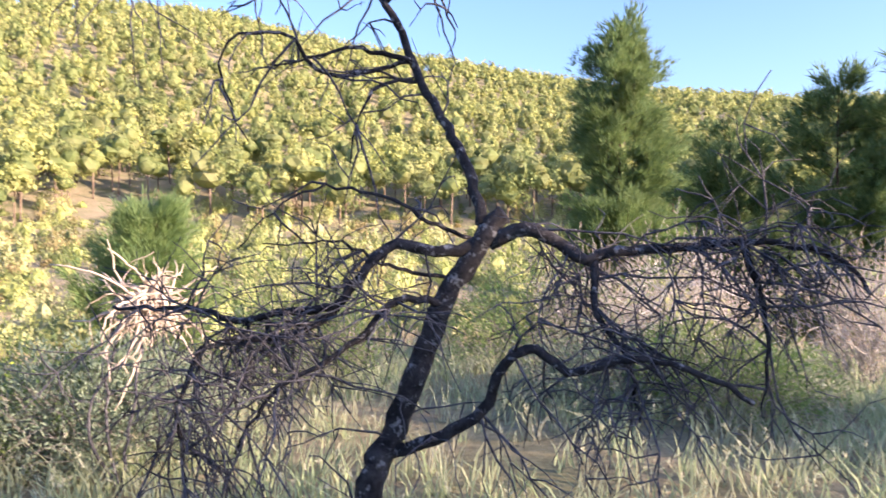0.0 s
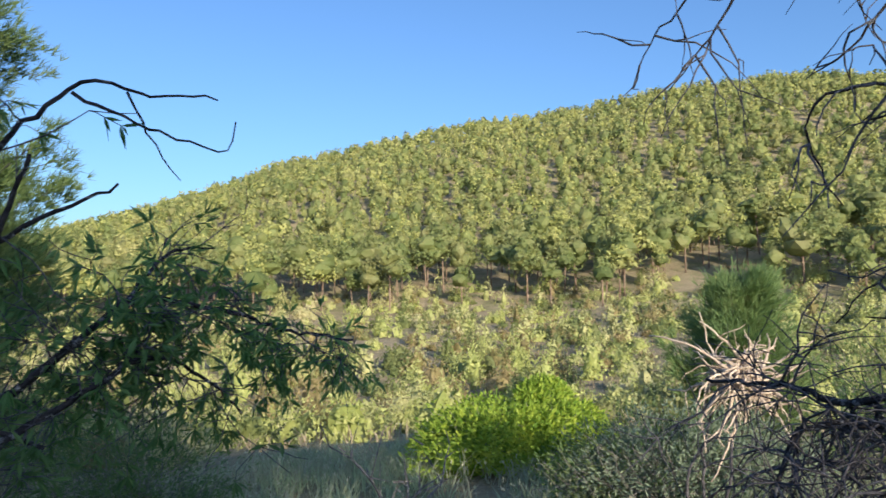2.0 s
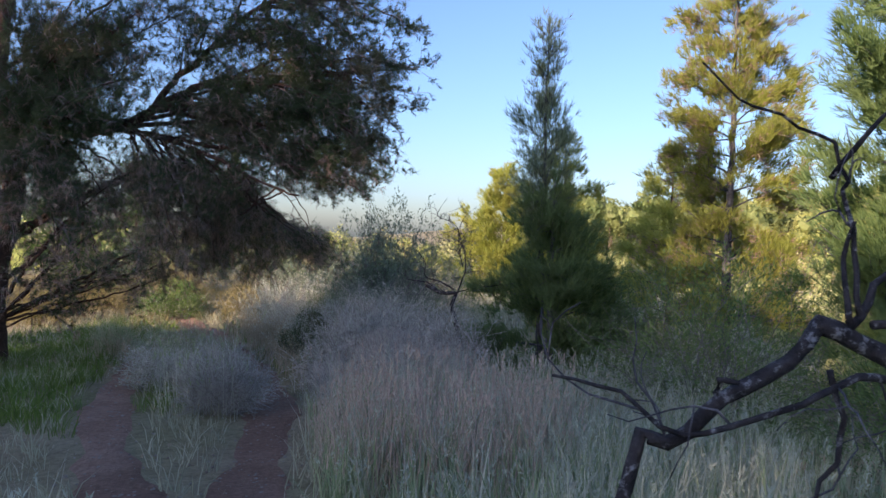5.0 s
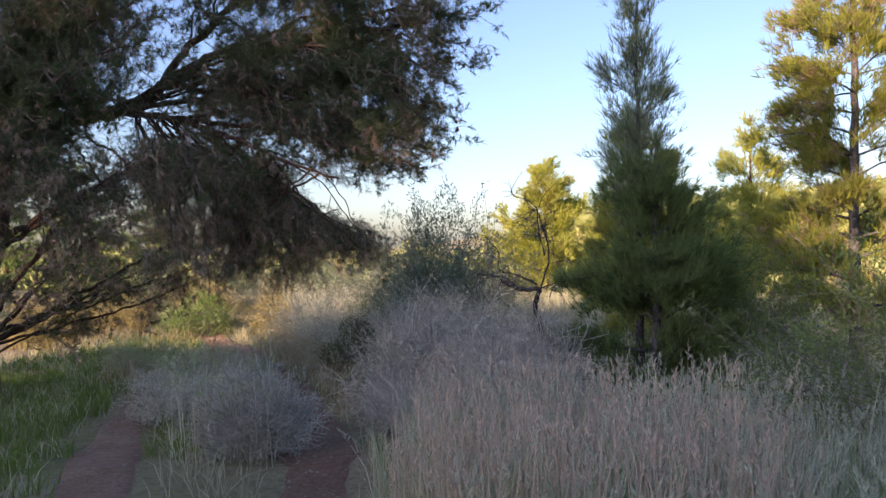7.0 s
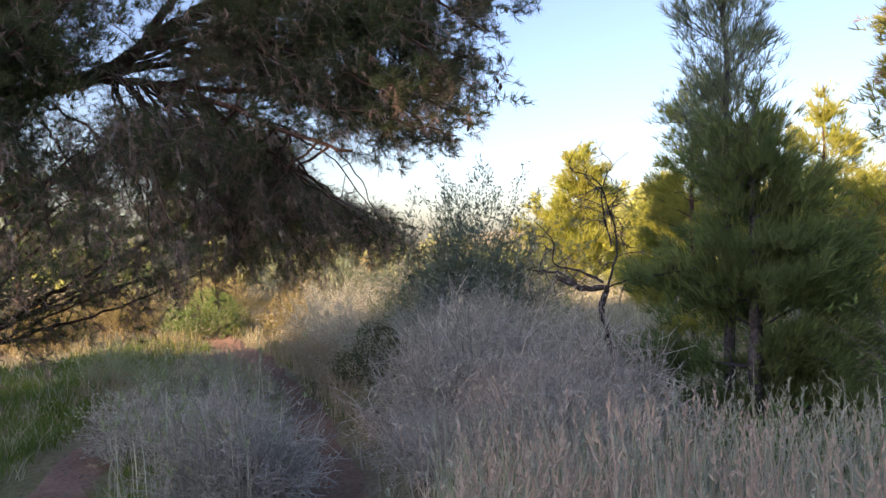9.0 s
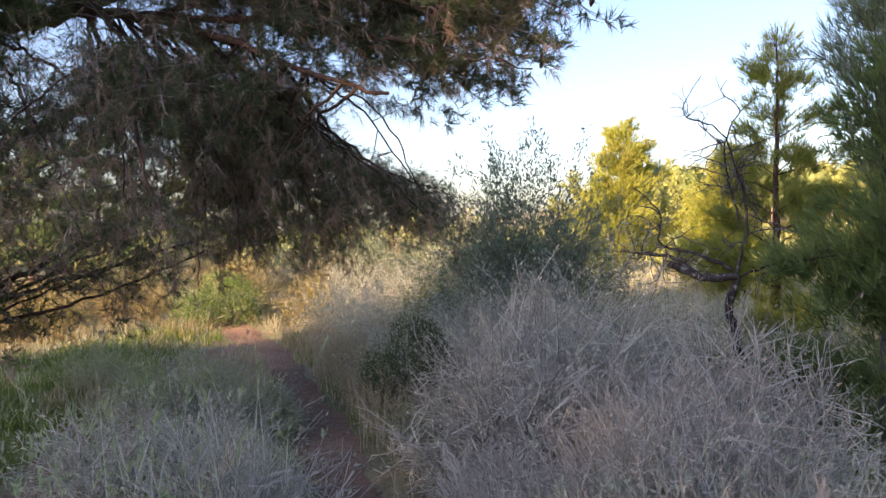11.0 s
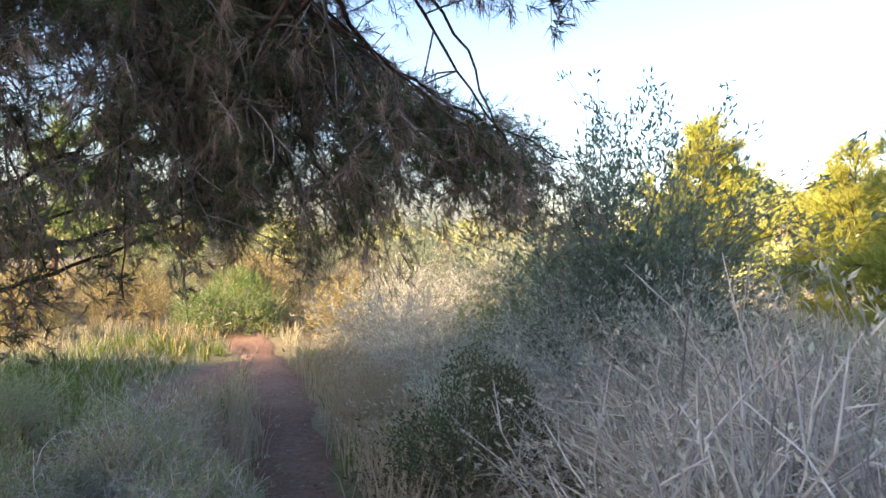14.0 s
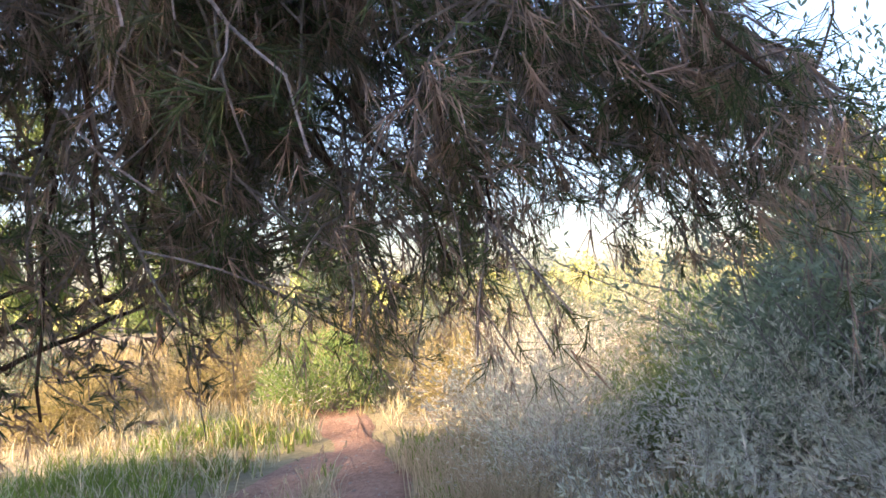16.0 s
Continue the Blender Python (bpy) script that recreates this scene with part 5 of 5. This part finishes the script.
# ---- grass ----
def grass(name, label, mat, area, count, length, width, per=7, spread=0.35, clear=0.38, seed=0, heads=0.0, head_mat=None, bend=0.3, patchy=0.0):
    """Tufts of blades over a box of ground (x0, y0, x1, y1), off the footpath; heads: share of blades with a seed head."""
    rng = np.random.default_rng(seed)
    x = rng.uniform(area[0], area[2], count)
    y = rng.uniform(area[1], area[3], count)
    keep = path_distance(x, y) > clear * rng.uniform(0.75, 1.3, count)
    if patchy:
        f = np.sin(x * 1.3 + seed) * np.sin(y * 1.1 + 2 * seed) + 0.6 * np.sin(x * 2.9 + y * 2.3)
        keep &= f + rng.normal(size=count) * 0.5 > patchy - 1
    x, y = x[keep], y[keep]
    s = Soup(seed)
    tuft = np.repeat(np.stack([x, y, land(x, y) - 0.02], -1), per, 0)
    size = np.repeat(rng.uniform(0.55, 1.15, len(x)), per)
    n = len(tuft)
    base = tuft + np.concatenate([rng.normal(size=(n, 2)) * 0.035, np.zeros((n, 1))], 1)
    out = rng.normal(size=(n, 2)) * spread
    ln = length * size * rng.uniform(0.5, 1.1, n)
    mid = base + np.concatenate([out * ln[:, None] * 0.4, ln[:, None] * 0.58], 1)
    tip = mid + np.concatenate([out * ln[:, None] * (0.4 + bend), ln[:, None] * 0.42 * (1 - 0.3 * rng.random((n, 1)))], 1)
    side = np.concatenate([rng.normal(size=(n, 2)), np.zeros((n, 1))], 1)
    side /= np.linalg.norm(side, axis=1, keepdims=True)
    w = width * rng.uniform(0.7, 1.3, (n, 1))
    v = np.stack([base - side * w / 2, base + side * w / 2, mid - side * w * 0.4, mid + side * w * 0.4, tip], 1)
    k = np.arange(n)[:, None] * 5
    s.add(v, np.concatenate([k + [0, 1, 3], k + [0, 3, 2], k + [2, 3, 4]]))
    if heads:
        pick = rng.random(n) < heads
        b, t = mid[pick] * 0.25 + tip[pick] * 0.75, tip[pick]
        for j in range(7):
            u = j / 7
            p = b + (t - b) * u
            d = (t - b) * 0.25 + rng.normal(size=b.shape) * 0.012
            s.leaves(p, p + d + [0, 0, 0.012], 0.009, 1)
    return tagged(new(name, s.mesh(name, [mat, head_mat or mat])), label, "grass", kind="stuff")


grass("dry_grass", "grey-green dry grass and thin weeds over the clearing", M_GRASS_MIX, (-15, -3.8, 4, 1.0), 6200, 0.40, 0.010, 5, 0.35, 0.36, 701, 0.15, M_DRY_GRASS, 0.3, 0.3)
grass("clearing_grass", "soft green and grey grass under the dead almond", M_SHADE_GRASS, (-9, 0.6, 5.5, 10), 6800, 0.36, 0.011, 6, 0.4, 0.36, 702, 0.1, M_GRASS_MIX, 0.35, 0.2)
grass("tall_dry_grass", "tall pale dry grass beside the path", M_PALE_GRASS, (-10.0, -4.0, -2.2, -0.2), 2900, 0.70, 0.009, 5, 0.18, 0.50, 703, 0.45, M_SAGE, 0.15, 0.7)
grass("tall_grey_grass", "tall grey-green grass in clumps beside the path", M_WEED, (-10.0, -3.9, -2.4, 0.4), 3000, 0.62, 0.009, 6, 0.2, 0.48, 704, 0.3, M_SAGE, 0.18, 0.8)
grass("grey_grass", "grey-green grass around the pine and the path's left bank", M_GRASS_MIX, (-16, -13, 1, -3.0), 6000, 0.30, 0.009, 5, 0.4, 0.33, 705, 0.08, M_DRY_GRASS, 0.3, 0.5)
grass("green_grass", "patch of fresh green grass beside the path", M_GREEN_GRASS, (-14.5, -11.8, -6.2, -5.6), 6000, 0.26, 0.010, 6, 0.4, 0.36, 707, 0.0, None, 0.3, 0.5)
grass("golden_grass", "dry golden grass in the sun at the end of the path", M_GOLD_GRASS, (-34, -26, -12.5, -10), 4200, 0.34, 0.014, 6, 0.3, 0.4, 709, 0.0, None, 0.3, 0.5)
grass("straw_grass", "straw-coloured grass at the edge of the footpath", M_DRY_GRASS, (-14.5, -9.0, -10.0, -5.6), 1500, 0.42, 0.008, 7, 0.22, 0.30, 711, 0.3, M_DRY_GRASS)
grass("valley_grass", "pale dry grass on the valley floor between bushes", M_DRY_GRASS, (-45, 9, 22, 60), 5000, 0.45, 0.04, 4, 0.4, 0.3, 713)
grass("far_grass", "dry grass beyond the thicket", M_GRASS_MIX, (-40, -9, -15, 9), 5000, 0.45, 0.02, 5, 0.35, 0.4, 715)
grass("tall_stalks", "tall pale stalks with seed heads standing in the grass", M_GREY_STEM, (-3.3, -1.4, -1.5, 0.6), 150, 1.05, 0.006, 2, 0.10, 0.3, 717, 0.9, M_SAGE, 0.1)
grass("seed_stalks", "tall grey-green seed stalks rising from the bush by the path", M_SAGE, (-8.3, -5.8, -7.2, -4.9), 46, 1.0, 0.007, 3, 0.16, 0.3, 721, 0.95, M_WEED, 0.12)
grass("pink_seed_grass", "pinkish seeding grass standing close to the path", M_PINK_GRASS, (-7.6, -3.7, -5.6, -1.6), 520, 0.80, 0.008, 4, 0.12, 0.5, 719, 0.9, M_PINK_GRASS, 0.12)


def litter():
    """Dry needles, twigs and small stones strewn over the trodden earth."""
    rng = np.random.default_rng(731)
    for name, label, count, mat in (("needle_litter", "dry pine needles and bits of straw strewn on the path", 5200, M_LITTER), ("pebbles", "small pale stones and clods on the red earth", 1300, M_STONE)):
        s = Soup(count)
        for keys, share in ((PATH_LINE, 0.7), (PATH_LEFT, 0.3)):
            line = spline([(a, b, 0) for a, b in keys], 0.1)
            line = line[(line[:, 0] > -15) & (line[:, 0] < 1.5)]
            m = int(count * share)
            xy = line[rng.integers(len(line), size=m), :2] + rng.normal(size=(m, 2)) * 0.2
            base = np.concatenate([xy, (land(xy[:, 0], xy[:, 1]) + 0.014)[:, None]], 1)
            if mat == M_LITTER:
                d = rng.normal(size=(m, 3)) * [1, 1, 0.12]
                d *= rng.uniform(0.03, 0.09, (m, 1)) / np.linalg.norm(d, axis=1, keepdims=True)
                s.blades(base, base + d + [0, 0, 0.006], rng.uniform(0.003, 0.007, m), np.array([0, 0, 1.0]) + rng.normal(size=(m, 3)) * 0.2)
            else:
                v, f = BALL_ROUGH
                for b in base:
                    q = rng.uniform(0.004, 0.015) * rng.uniform(0.7, 1.3, 3)
                    s.add(b - [0, 0, 0.003] + v[:, :] * (q * [1.2, 1, 0.7]) * rng.uniform(0.85, 1.15, (len(v), 1)), f)
        tagged(new(name, s.mesh(name, [mat])), label, "litter" if mat == M_LITTER else "stones", kind="stuff")


litter()
